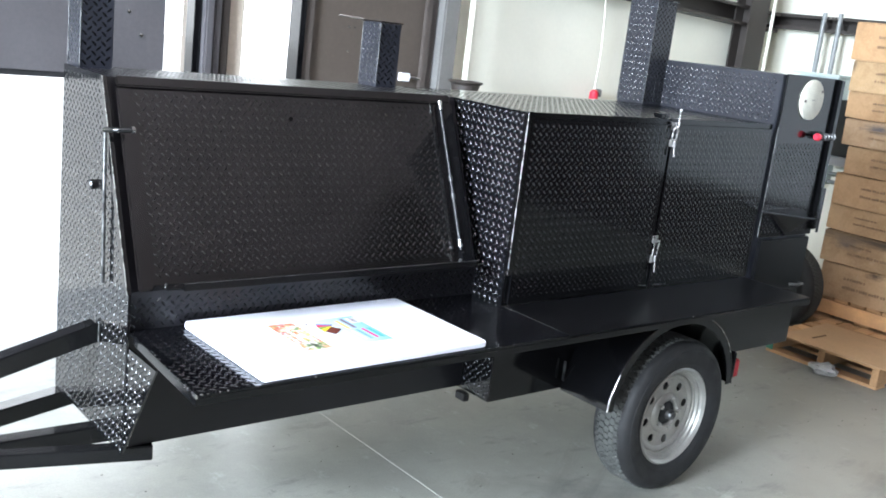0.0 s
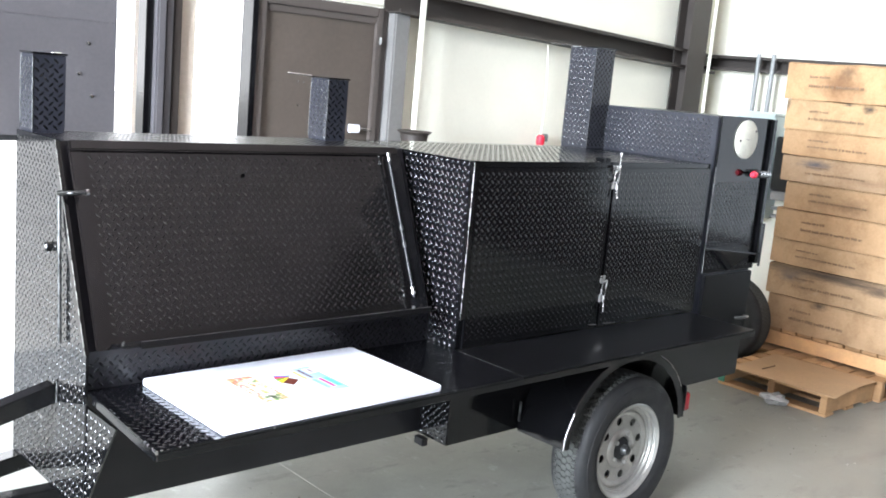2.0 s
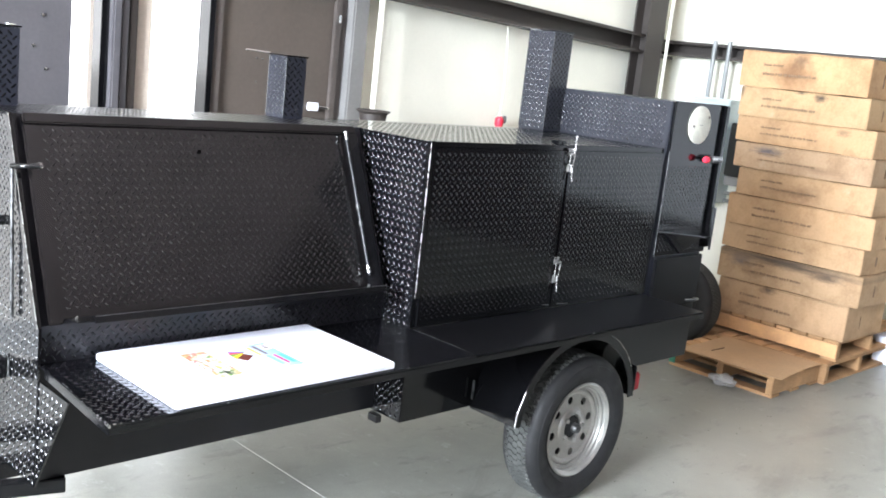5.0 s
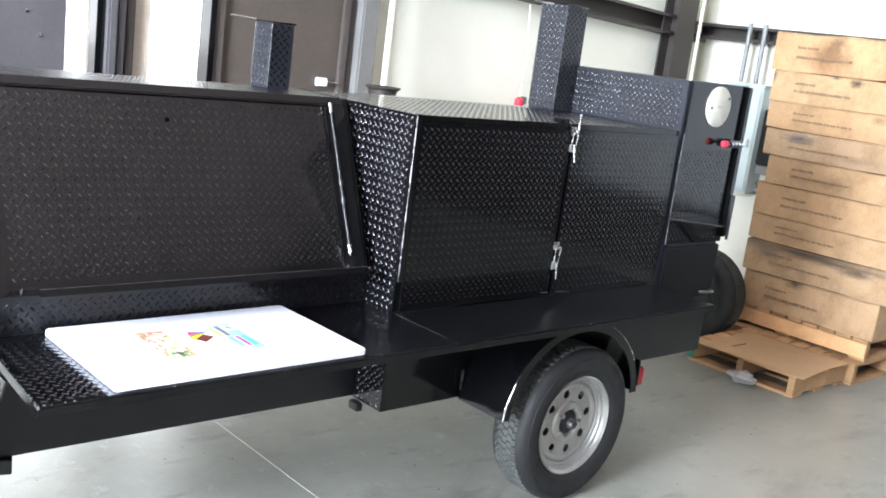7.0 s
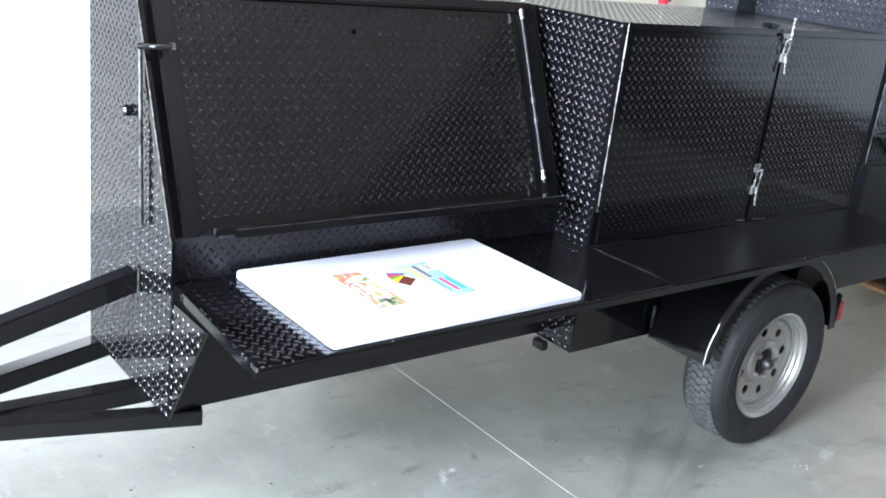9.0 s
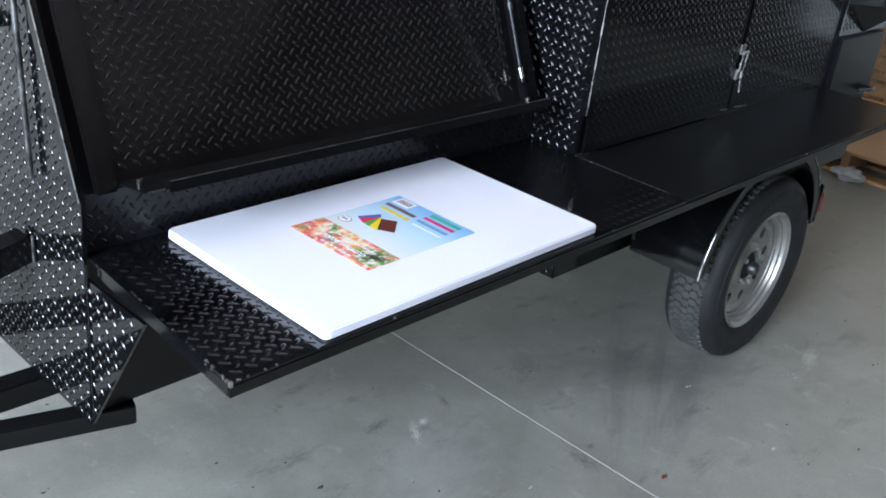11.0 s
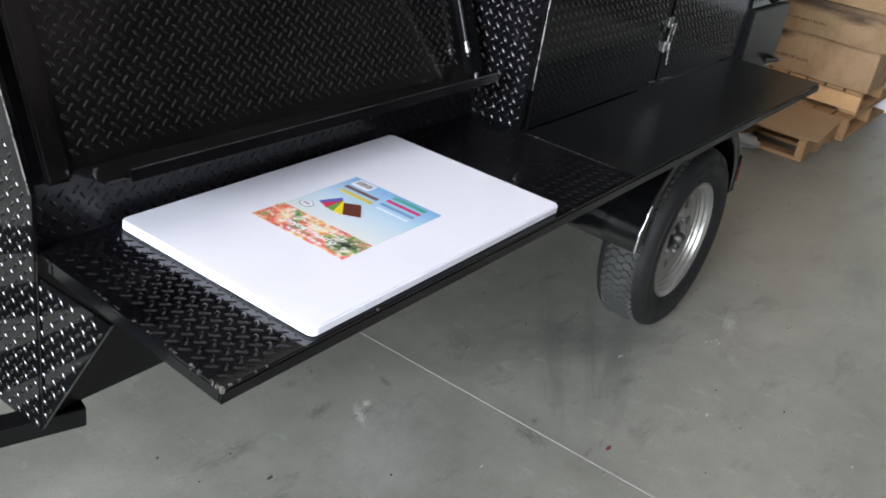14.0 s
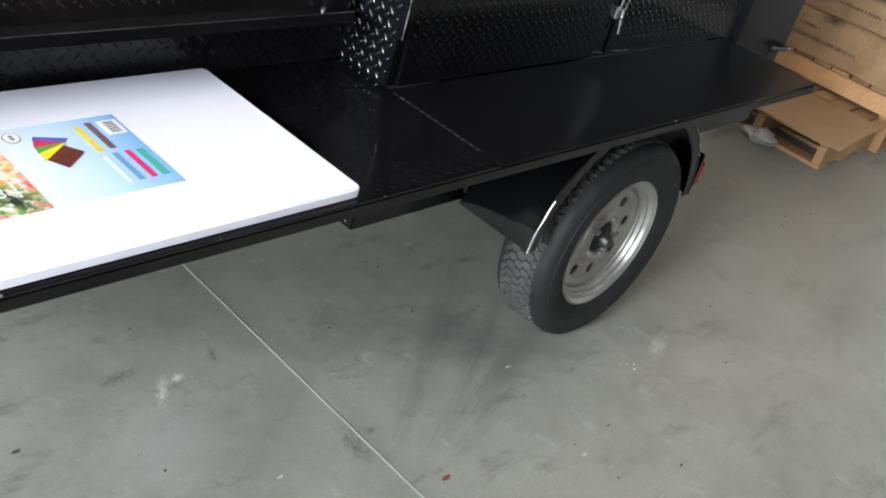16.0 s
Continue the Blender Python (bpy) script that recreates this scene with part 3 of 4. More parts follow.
lid = part("grill_lid", lid_box(-1.205, -0.06, 0.01, 0.575, 0.004, 0.012), LIDTREAD, trailer)
tread("lid_tread_pattern", lid, on_lid(-1.163, 0.03, 0.012), (1, 0, 0), SL, 1.055, 0.525, size=0.0095, rise=0.0013, mat=LIDTREAD)
part("lid_rail", lid_box(-1.21, -0.05, 0.556, 0.585, 0.005, 0.026), LIDTREAD, lid)
part("lid_rail", lid_box(-1.21, -1.168, 0.0, 0.554, 0.005, 0.018), LIDTREAD, lid)
part("lid_rail", lid_box(-0.098, -0.05, 0.0, 0.554, 0.005, 0.034), BLACK, lid)
part("lid_lip", bm_prism([(0.040, 0.874), (0.128, 0.860), (0.129, 0.864), (0.040, 0.878)], "x", -1.165, -0.07), BLACK, lid)
part("lid_channel", bm_prism([(0.030, 0.872), (0.034, 0.871), (0.0405, 0.886), (0.066, 0.881), (0.066, 0.884), (0.0380, 0.890)], "x", -1.125, -0.10, 0.0008), BLACK, lid)
# thin steel line added as the lip's edge highlight
part("bright_edge", bm_tube([(-1.123, 0.0375, 0.8895), (-0.102, 0.0375, 0.8895)], 0.0009, 6), SCUFFED, lid, "bright steel line for edge wear and glint", smooth=60)
hinge = part("side_rod", bm_tube([on_lid(-0.106, 0.560, 0.036), on_lid(-0.106, 0.05, 0.036)], 0.004, 10), SATIN, lid, "black painted hinge rod", smooth=60)
for s0, s1 in ((0.53, 0.560), (0.285, 0.30), (0.225, 0.24), (0.06, 0.085)):
    part("knuckle", bm_tube([on_lid(-0.106, s0, 0.036), on_lid(-0.106, s1, 0.036)], 0.0065, 10), LATCHSTEEL if s0 in (0.53, 0.06) else SCUFFED, hinge, smooth=60)
for x, y, z in ((-1.15, 0.09, 0.868), (-0.16, 0.06, 0.880)):
    part("bolt", bm_tube([(x, y, z), (x, y - 0.003, z + 0.012)], 0.0042, 8), LATCHSTEEL, lid, "bright bolt", smooth=60)
# flat black disc; the shade inside the hole is put into its colour
hole = part("hole_disc", bm_tube([on_lid(-0.68, 0.485, 0.0125), on_lid(-0.68, 0.485, 0.0145)], 0.007, 12), HOLE, lid)

# deck
deck = part("deck", bm_prism([(-1.25, -0.322), (-0.0012, -0.320), (-0.0012, -0.004), (-0.004, -0.004), (-0.004, 0.153), (-1.222, 0.153)], "z", DZ - 0.006, DZ, 0.001), DECKGLOSS, trailer)
part("deck_sheet", bm_prism([(0.0012, -0.320), (1.395, -0.318), (1.395, -0.004), (0.0012, -0.004)], "z", DZ - 0.006, DZ, 0.001), DECKPAINT, deck, "plain black steel sheet")
tread("deck_tread_pattern", deck, (-1.238, -0.312, DZ), (1, 0, 0), (0, 1, 0), 0.27, 0.46, inside=lambda a, b: a > 0.03 or b < 0.2, size=0.0108, rise=0.0014, mat=DECKGLOSS)
tread("shallow_tread_pattern", deck, (-0.968, -0.312, DZ), (1, 0, 0), (0, 1, 0), 0.955, 0.46, rise=0.0006, mat=DECKGLOSS)
part("front_lip", bm_box(-1.25, 1.395, -0.322, -0.317, DZ - 0.027, DZ - 0.007, 0.001), BLACK, deck)
part("side_lip", bm_prism([(-1.25, -0.316), (-1.245, -0.316), (-1.218, 0.11), (-1.223, 0.11)], "z", DZ - 0.026, DZ - 0.007), BLACK, deck)
part("end_lip", bm_box(1.390, 1.395, -0.316, -0.004, DZ - 0.027, DZ - 0.007, 0.001), BLACK, deck)
for k in range(13):
    y = -0.03 - 0.0195 * k
    part("weld_bead", bm_box(-0.002, 0.002, y, y + 0.011, DZ, DZ + 0.0018, 0.0006), LATCHSTEEL if k % 6 == 1 else SCUFFED, deck)

chips = random.Random(11)
for k in range(34):
    t = chips.random() ** 2.4
    x, y, n = -1.2495 + 0.022 * t, -0.318 + 0.30 * t, chips.uniform(0.002, 0.008)
    part("worn_spot", bm_box(x - 0.0008, x + 0.0026, y, y + n, DZ - 0.0015 - 0.005 * (k % 3 == 0), DZ + 0.0008, 0.0005), CHROME if k % 3 == 1 else LATCHSTEEL if k % 2 else SCUFFED, deck)
part("worn_spot", bm_box(-1.2508, -1.2445, -0.3228, -0.3165, DZ - 0.010, DZ + 0.0009, 0.0015), CHROME, deck, "corner worn to bright steel")
for x, n in ((-1.238, 0.006), (-1.222, 0.005), (-1.19, 0.003), (-1.17, 0.004), (-1.09, 0.003), (-0.93, 0.005), (-0.62, 0.003), (-0.30, 0.004), (0.12, 0.003), (0.62, 0.006), (1.02, 0.004)):
    part("worn_spot", bm_box(x, x + n, -0.3226, -0.319, DZ - 0.002, DZ + 0.0007, 0.0005), LATCHSTEEL if n > 0.0045 else SCUFFED, deck)

# cabinet
cab = part("cabinet_body", bm_box(0.0, X1 - 0.001, 0.008, YB, 0.385, 1.385, 0.002), BLACK, trailer)
tread("cabinet_side_tread_pattern", cab, (0.0, 0.41, DZ), (0, -1, 0), (0, 0, 1), 0.40, 0.65, inside=lambda a, b: 0.41 - a < 0.17 + b * 0.40, size=0.0105, rise=0.0027)
tread("under_side_tread_pattern", cab, (0.0, 0.155, 0.39), (0, -1, 0), (0, 0, 1), 0.15, 0.30)
tread("cabinet_top_tread_pattern", cab, (0.01, 0.02, 1.385), (1, 0, 0), (0, 1, 0), 1.4, 0.64, rise=0.0009)
strip = part("corner_strip", bm_box(-0.004, 0.020, -0.008, 0.007, 0.842, 1.388, 0.003), BLACK, cab, "black edge strip with a bright glint line")
# the strip's specular highlight, built as a steel line
part("bright_edge", bm_tube([(-0.003, -0.008, 0.845), (-0.003, -0.008, 1.384)], 0.0013, 6), LATCHSTEEL, strip, smooth=60)
part("top_tab", bm_box(0.70, 0.75, 0.02, 0.06, 1.386, 1.40, 0.003), BLACK, cab)
for x0, x1 in ((0.022, 0.745), (0.755, 1.412)):
    d = part("cabinet_door", bm_box(x0, x1, -0.002, 0.006, DZ + 0.002, 1.365, 0.002), BLACK, trailer)
    tread("door_tread_pattern", d, (x0 + 0.005, -0.002, DZ + 0.016), (1, 0, 0), (0, 0, 1), x1 - x0 - 0.01, 0.61, rise=0.0007, mat=LIDTREAD)


def draw_latch(z0, z1, tip):
    """A wire-loop toggle latch across the gap between the two doors."""
    latch = part("latch", bm_box(0.738, 0.763, -0.010, -0.003, z0, z0 + (z1 - z0) * 0.3, 0.002), LATCHSTEEL, trailer, "bright toggle latch")
    zm = z0 + (z1 - z0) * 0.25
    for x in (0.737, 0.763):
        part("wire", bm_tube([(x, -0.014, zm), (x, -0.018, z1 - 0.02)], 0.0028, 8), LATCHSTEEL, latch, smooth=60)
    part("hook", bm_tube([(0.737, -0.018, z1 - 0.02), (0.763, -0.018, z1 - 0.02)], 0.0045, 8), LATCHSTEEL, latch, smooth=60)
    part("plate", bm_box(0.735, 0.765, -0.008, -0.003, z1 - 0.03, z1, 0.002), LATCHSTEEL, latch)
    part("lever", bm_tube([(0.752, -0.016, z0 + 0.03), (0.755, -0.022, z0 - 0.035)], 0.004, 8), LATCHSTEEL, latch, smooth=60)
    if tip:
        part("stem", bm_tube([(0.768, -0.012, z1 - 0.03), (0.768, -0.012, z1 + 0.05)], 0.004, 8), LATCHSTEEL, latch, smooth=60)


draw_latch(1.285, 1.375, True)
draw_latch(0.84, 0.945, False)
for x0, x1, z in ((0.70, 0.74, 0.752), (0.79, 0.86, 0.748)):
    part("weld_bead", bm_tube([(x0, -0.004, z), (x1, -0.006, z - 0.003)], 0.002, 6), SCUFFED, cab)

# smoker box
smo = part("smoker_body", bm_box(X1 + 0.001, X2, 0.0, 0.62, 0.39, 1.59, 0.004), LITBLACK, trailer)
tread("smoker_side_tread_pattern", smo, (X1 + 0.001, 0.61, 1.39), (0, -1, 0), (0, 0, 1), 0.6, 0.195)
sdoor = part("smoker_door", bm_box(X1 + 0.012, X2 + 0.012, -0.012, -0.002, 0.905, 1.594, 0.003), BLACK, trailer)
tread("smoker_door_tread_pattern", sdoor, (X1 + 0.02, -0.012, 0.92), (1, 0, 0), (0, 0, 1), 0.38, 0.40)
part("bright_edge", bm_tube([(X1 + 0.012, -0.011, 0.91), (X1 + 0.012, -0.011, 1.375)], 0.0018, 6), SCUFFED, sdoor, "bright door edge", smooth=60)
part("edge_channel", bm_box(X2 - 0.012, X2 + 0.018, -0.03, -0.013, 0.93, 1.592, 0.003), BLACK, sdoor)
part("hinge_rod", bm_tube([(1.848, -0.04, 0.92), (1.848, -0.04, 1.12)], 0.006, 8), SATIN, sdoor, "black painted rod", smooth=60)
dial = part("thermometer", bm_lathe([(-0.014, 0.0), (-0.014, 0.076), (-0.010, 0.084), (0.0, 0.084)], "y", (1.633, -0.012, 1.497)), DIAL, sdoor, "pale round thermometer dial", smooth=40)
for k in range(2):
    a = radians(35 + 150 * k)
    part("screw", bm_lathe([(0.0, 0.006), (-0.004, 0.005), (-0.004, 0.0)], "y", (1.633 + 0.066 * math.cos(a), -0.027, 1.497 + 0.066 * math.sin(a)), 8), STEELBROWN, dial)
part("needle", bm_box(1.615, 1.642, -0.0285, -0.027, 1.4965, 1.4985), TRIM, dial)
knob = part("knob", bm_lathe([(0.0, 0.0), (0.0, 0.010), (0.010, 0.016), (0.028, 0.014), (0.038, 0.007), (0.038, 0.0)], "x", (1.665, -0.05, 1.346), 16), REDP, sdoor, "red plastic knob", smooth=40)
part("spindle", bm_tube([(1.70, -0.05, 1.346), (1.79, -0.04, 1.346)], 0.0055, 8), SCUFFED, knob, smooth=60)
for x in (1.74, 1.765, 1.79, 1.815):
    part("spring_coil", bm_lathe([(-0.003, 0.010), (0.0, 0.017), (0.003, 0.010)], "x", (x, -0.042, 1.346), 12, True), SCUFFED, knob, smooth=60)
shelf = part("shelf", bm_prism([(1.425, -0.013), (1.566, -0.176), (1.60, -0.178), (1.74, -0.013)], "z", 1.015, 1.022, 0.001), BLACK, trailer)
bmw = bmesh.new()
top = [bmw.verts.new((x, y, 1.0145)) for x, y in ((1.455, -0.014), (1.578, -0.150), (1.72, -0.014))]
foot = bmw.verts.new((1.63, -0.014, 0.905))
bmw.faces.new(top)
for a in range(3):
    bmw.faces.new((top[a], foot, top[(a + 1) % 3]))
bmesh.ops.recalc_face_normals(bmw, faces=bmw.faces[:])
part("gusset", bmw, BLACK, shelf)
part("side_panel", bm_box(1.10, X2 + 0.004, -0.006, -0.0015, 0.392, 0.655, 0.001), BLACK, smo)
part("skirt", bm_box(X1 + 0.03, X2 - 0.004, -0.02, -0.002, 0.66, 0.895, 0.004), DECKPAINT, smo)
part("handle", bm_tube([(1.74, -0.02, 0.68), (1.76, -0.05, 0.685), (1.80, -0.05, 0.685), (1.815, -0.02, 0.68)], 0.007, 8), SCUFFED, smo, "dull steel pull handle", smooth=60)

# chimneys with damper caps
for x0, x1, y0, y1, z1, rodlen in ((1.296, 1.431, 0.60, 0.755, 1.847, 0.18), (-0.178, -0.09, 0.60, 0.71, 1.612, 0.14), (-1.217, -1.122, 0.60, 0.70, 1.618, 0.0)):
    ch = part("chimney", bm_box(x0, x1, y0, y1, 1.36, z1 - 0.006, 0.002), LITBLACK, trailer)
    tread("chimney_tread_pattern", ch, (x0, y1, 1.39), (0, -1, 0), (0, 0, 1), y1 - y0, z1 - 1.39, rise=0.0018)
    tread("chimney_tread_pattern", ch, (x0, y0, 1.39), (1, 0, 0), (0, 0, 1), x1 - x0, z1 - 1.39, rise=0.0008, mat=BLACK)
    for x, y in ((x0, y0), (x0, y1)):
        part("bright_edge", bm_tube([(x - 0.0006, y, 1.392), (x - 0.0006, y, z1 - 0.008)], 0.0016, 6), SCUFFED, ch, "bright steel line for edge wear and glint", smooth=60)
    cap = part("damper_cap", bm_box(x0 - 0.004, x1 + 0.004, y0 - 0.004, y1 + 0.004, z1 - 0.005, z1, 0.001), BLACK, ch)
    if rodlen:
        part("damper_rod", bm_tube([(x0, y1, z1), (x0 - rodlen * 0.6, y1 + 0.03, z1 + 0.004)], 0.004, 6), CHROME, cap, smooth=60)
    else:
        part("damper_rod", bm_tube([(x1, y1, z1), (x1 + 0.03, y1 + 0.02, z1 - 0.001)], 0.004, 6), CHROME, cap, smooth=60)

# chassis
part("spring_hanger", bm_box(-0.026, -0.001, 0.100, 0.150, 0.355, 0.384, 0.003), SATIN, trailer)
part("axle", bm_tube([(0.775, -0.05, 0.305), (0.775, 0.75, 0.305)], 0.03, 12), BLACK, trailer, smooth=60)

# fender: an arched sheet with a rolled lip
FX, FZ = 0.715, 0.36
ang = [radians(4 + 172 * k / 22) for k in range(23)]


def fender_ring(a, b):
    return [(FX - a * math.cos(t), FZ + b * math.sin(t)) for t in ang]


fen = part("fender", bm_prism(fender_ring(0.368, 0.338) + fender_ring(0.362, 0.332)[::-1], "y", -0.226, -0.002), BLACK, trailer, smooth=30)
part("lip", bm_prism(fender_ring(0.369, 0.339) + fender_ring(0.338, 0.308)[::-1], "y", -0.231, -0.2262), BLACK, fen, smooth=30)
part("rolled_edge", bm_tube([(x, -0.2285, z) for x, z in fender_ring(0.369, 0.339)], 0.005, 8), BLACK, fen, smooth=60)
part("bright_edge", bm_tube([(x, -0.2315, z) for x, z in fender_ring(0.3695, 0.3395)[:4]], 0.0035, 8), CHROME, fen, "bright steel line for edge wear and glint", smooth=60)
part("bright_edge", bm_tube([(x, -0.2315, z) for x, z in fender_ring(0.3695, 0.3395)[16:20]], 0.0026, 8), LATCHSTEEL, fen, "bright steel line for edge wear and glint", smooth=60)
part("mount_angle", bm_box(0.3455, 0.350, -0.014, -0.004, 0.42, 0.495, 0.001), SCUFFED, fen)
part("inner_panel", bm_prism([(FX - 0.36, 0.39)] + fender_ring(0.36, 0.33) + [(FX + 0.36, 0.39)], "y", -0.0035, -0.0005), BLACK, fen)
lamp = part("tail_light", bm_box(1.095, 1.135, -0.225, -0.145, 0.40, 0.475, 0.006), TAILRED, trailer, "red tail light lens", smooth=40)
part("housing", bm_box(1.083, 1.096, -0.23, -0.14, 0.40, 0.51, 0.004), BLACK, lamp)


def wheel_disc(r0, r1, holes, hr, hp, y0, y1):
    """A pressed disc with round holes, open in the middle."""
    bm = bmesh.new()

    def ring(cx, cz, r, n):
        vs = [bm.verts.new((cx + r * math.cos(2 * math.pi * k / n), y0, cz + r * math.sin(2 * math.pi * k / n))) for k in range(n)]
        return [bm.edges.new((vs[k], vs[(k + 1) % n])) for k in range(n)]

    edges = ring(0, 0, r1, 48) + ring(0, 0, r0, 24)
    for k in range(holes):
        a = 2 * math.pi * k / holes + 0.2
        edges += ring(hp * math.cos(a), hp * math.sin(a), hr, 14)
    bmesh.ops.triangle_fill(bm, use_beauty=True, use_dissolve=False, edges=edges)
    out = bmesh.ops.extrude_face_region(bm, geom=bm.faces[:])
    bmesh.ops.translate(bm, vec=(0, y1 - y0, 0), verts=[g for g in out["geom"] if isinstance(g, bmesh.types.BMVert)])
    bmesh.ops.recalc_face_normals(bm, faces=bm.faces[:])
    return bm


def tyre_tread(R, w0, w1, rows, count):
    """Raised tread blocks round a tyre about the y axis."""
    verts, faces = [], []
    pitch = (w1 - w0) / rows
    for r in range(rows):
        for k in range(count):
            a = 2 * math.pi * (k + 0.5 * (r % 2)) / count
            da = 0.87 * math.pi / count * (1 + 0.06 * math.sin(k * 2.4 + r))
            y0, y1 = w0 + r * pitch - 0.0022, w0 + (r + 1) * pitch + 0.0022
            ym = (y0 + y1) / 2
            outline = ((y0, -0.42), (ym - 0.004, -1), (ym + 0.004, -1), (y1, -0.42), (y1, 0.42), (ym + 0.004, 1), (ym - 0.004, 1), (y0, 0.42))
            b, n = len(verts), len(outline)
            for h in (-0.004, 0.006, 0.0075):
                for y, u in outline:
                    shrink = 0.9 if h > 0.007 else 1.0
                    yy = max(w0, min(w1, ym + (y - ym) * shrink))
                    aa = a + u * da * shrink + 0.10 * da * (1 if r % 2 else -1)
                    drop = 0.012 if yy < w0 + 0.001 or yy > w1 - 0.001 else 0.0
                    verts.append(((R + h - drop) * math.cos(aa), yy, (R + h - drop) * math.sin(aa)))
            faces.append(tuple(b + 2 * n + i for i in range(n)))
            for ring in (0, n):
                faces += [(b + ring + i, b + ring + (i + 1) % n, b + ring + n + (i + 1) % n, b + ring + n + i) for i in range(n)]
    me = bpy.data.meshes.new("tyre_tread")
    me.from_pydata(verts, [], faces)
    me.materials.append(RUBBER)
    bm = bmesh.new()
    bm.from_mesh(me)
    bmesh.ops.recalc_face_normals(bm, faces=bm.faces[:])
    return bm


def build_wheel(name, parent, m, paint=STEEL):
    """Eight-hole pressed steel wheel with its tyre; the outside faces -y."""
    rim = part(name, bm_lathe([(0.006, 0.190), (-0.002, 0.192), (-0.005, 0.186), (0.004, 0.176), (0.014, 0.174), (0.017, 0.167), (0.027, 0.165), (0.030, 0.158), (0.042, 0.156), (0.046, 0.151), (0.075, 0.150), (0.10, 0.148), (0.128, 0.172), (0.138, 0.190), (0.133, 0.192), (0.09, 0.156), (0.05, 0.165)], "y", (0, 0, 0), 56, True), paint, parent, "silver painted steel wheel" if paint == STEEL else "black painted steel wheel", smooth=35)
    rim.matrix_local = m
    part("disc", wheel_disc(0.048, 0.160, 8, 0.0165, 0.112, 0.042, 0.047), paint, rim)
    part("disc_rib", bm_lathe([(0.0415, 0.134), (0.035, 0.142), (0.033, 0.149), (0.036, 0.156), (0.0415, 0.160)], "y", (0, 0, 0), 48, cap=False), paint, rim, smooth=60)
    part("centre_boss", bm_lathe([(0.0415, 0.080), (0.032, 0.072), (0.028, 0.056), (0.034, 0.049), (0.0415, 0.048)], "y", (0, 0, 0), 40, cap=False), paint, rim, smooth=50)
    part("brake_drum", bm_lathe([(0.072, 0.0), (0.072, 0.125), (0.12, 0.125), (0.12, 0.0)], "y", (0, 0, 0), 32), RUBBER, rim)
    part("hub", bm_lathe([(0.072, 0.047), (0.040, 0.046), (0.030, 0.034), (0.026, 0.026), (0.026, 0.0)], "y", (0, 0, 0), 24), RUBBER, rim, "matt black hub", smooth=40)
    part("hub_cap", bm_lathe([(0.030, 0.021), (0.010, 0.020), (0.002, 0.015), (0.000, 0.0)], "y", (0, 0, 0), 20), SCUFFED, rim, smooth=40)
    for k in range(5):
        a = 2 * math.pi * k / 5
        part("lug_nut", bm_lathe([(0.04, 0.010), (0.020, 0.009), (0.016, 0.0)], "y", (0.058 * math.cos(a), 0, 0.058 * math.sin(a)), 6), paint, rim)
    t = part("tyre", bm_lathe([(0.004, 0.188), (-0.008, 0.205), (-0.017, 0.228), (-0.019, 0.250), (-0.014, 0.272), (-0.004, 0.287), (0.010, 0.294), (0.128, 0.294), (0.140, 0.287), (0.150, 0.270), (0.156, 0.248), (0.152, 0.22), (0.142, 0.200), (0.136, 0.188)], "y", (0, 0, 0), 64, True), RUBBER, rim, "black rubber tyre with a block tread", smooth=50)
    part("tyre_tread", tyre_tread(0.2915, 0.012, 0.128, 5, 70), TREADRUB, rim, kind="stuff")
    for r in (0.212, 0.262):
        part("sidewall_ring", bm_lathe([(-0.010 - (0.003 if r < 0.25 else 0.004), r), (-0.0155 - (0.002 if r > 0.25 else -0.001), r + 0.002), (-0.011 - 0.003, r + 0.004)], "y", (0, 0, 0), 64, cap=False), RUBBER, rim, smooth=60)
    return rim


build_wheel("wheel", trailer, pose(0.745, -0.230, 0.300))

# tongue
for pts, r in (([(-1.138, 0.150, 0.374), (-1.95, 0.405, 0.366)], 0.021), ([(-1.15, 0.680, 0.358), (-1.93, 0.405, 0.358)], 0.027), ([(-1.15, 0.358, 0.359), (-2.4, 0.385, 0.359)], 0.026), ([(-1.236, 0.343, 0.680), (-2.3, 0.360, 0.372)], 0.027)):
    part("tongue_bar", bm_tube(pts, r, square=True), BLACK, trailer)
part("weld_bead", bm_tube([(-1.240, 0.312, 0.655), (-1.240, 0.312, 0.708)], 0.003, 8), SCUFFED, trailer, smooth=60)

# ---- cutting board ----
brd = thing("cutting_board", (-0.7095, -0.0905, DZ + 0.0018), "large white plastic cutting board with a printed paper insert", "cutting board")
brd.rotation_euler = (0, 0, radians(0.5))


def bm_slab(w, h, z0, z1, r, soft):
    """A rounded rectangle slab with soft edges."""
    out = []
    for cx, cy, a0 in ((w / 2 - r, h / 2 - r, 0), (-w / 2 + r, h / 2 - r, 90), (-w / 2 + r, -h / 2 + r, 180), (w / 2 - r, -h / 2 + r, 270)):
        out += [(cx + r * math.cos(radians(a0 + 15 * k)), cy + r * math.sin(radians(a0 + 15 * k))) for k in range(7)]
    bm = bm_prism(out, "z", z0, z1)
    flat = [e for e in bm.edges if abs(e.verts[0].co.z - e.verts[1].co.z) < 1e-6]
    bmesh.ops.bevel(bm, geom=flat, offset=soft, segments=3, affect="EDGES")
    return bm


part("board", bm_slab(0.730, 0.447, 0, 0.018, 0.014, 0.0025), BOARDW, brd, smooth=40)


def flat_mat(name, colour, rough=0.4):
    return worn(name, colour, rough, spread=0.06, scale=20, fine=120, relief=0.02, spec=0.15)


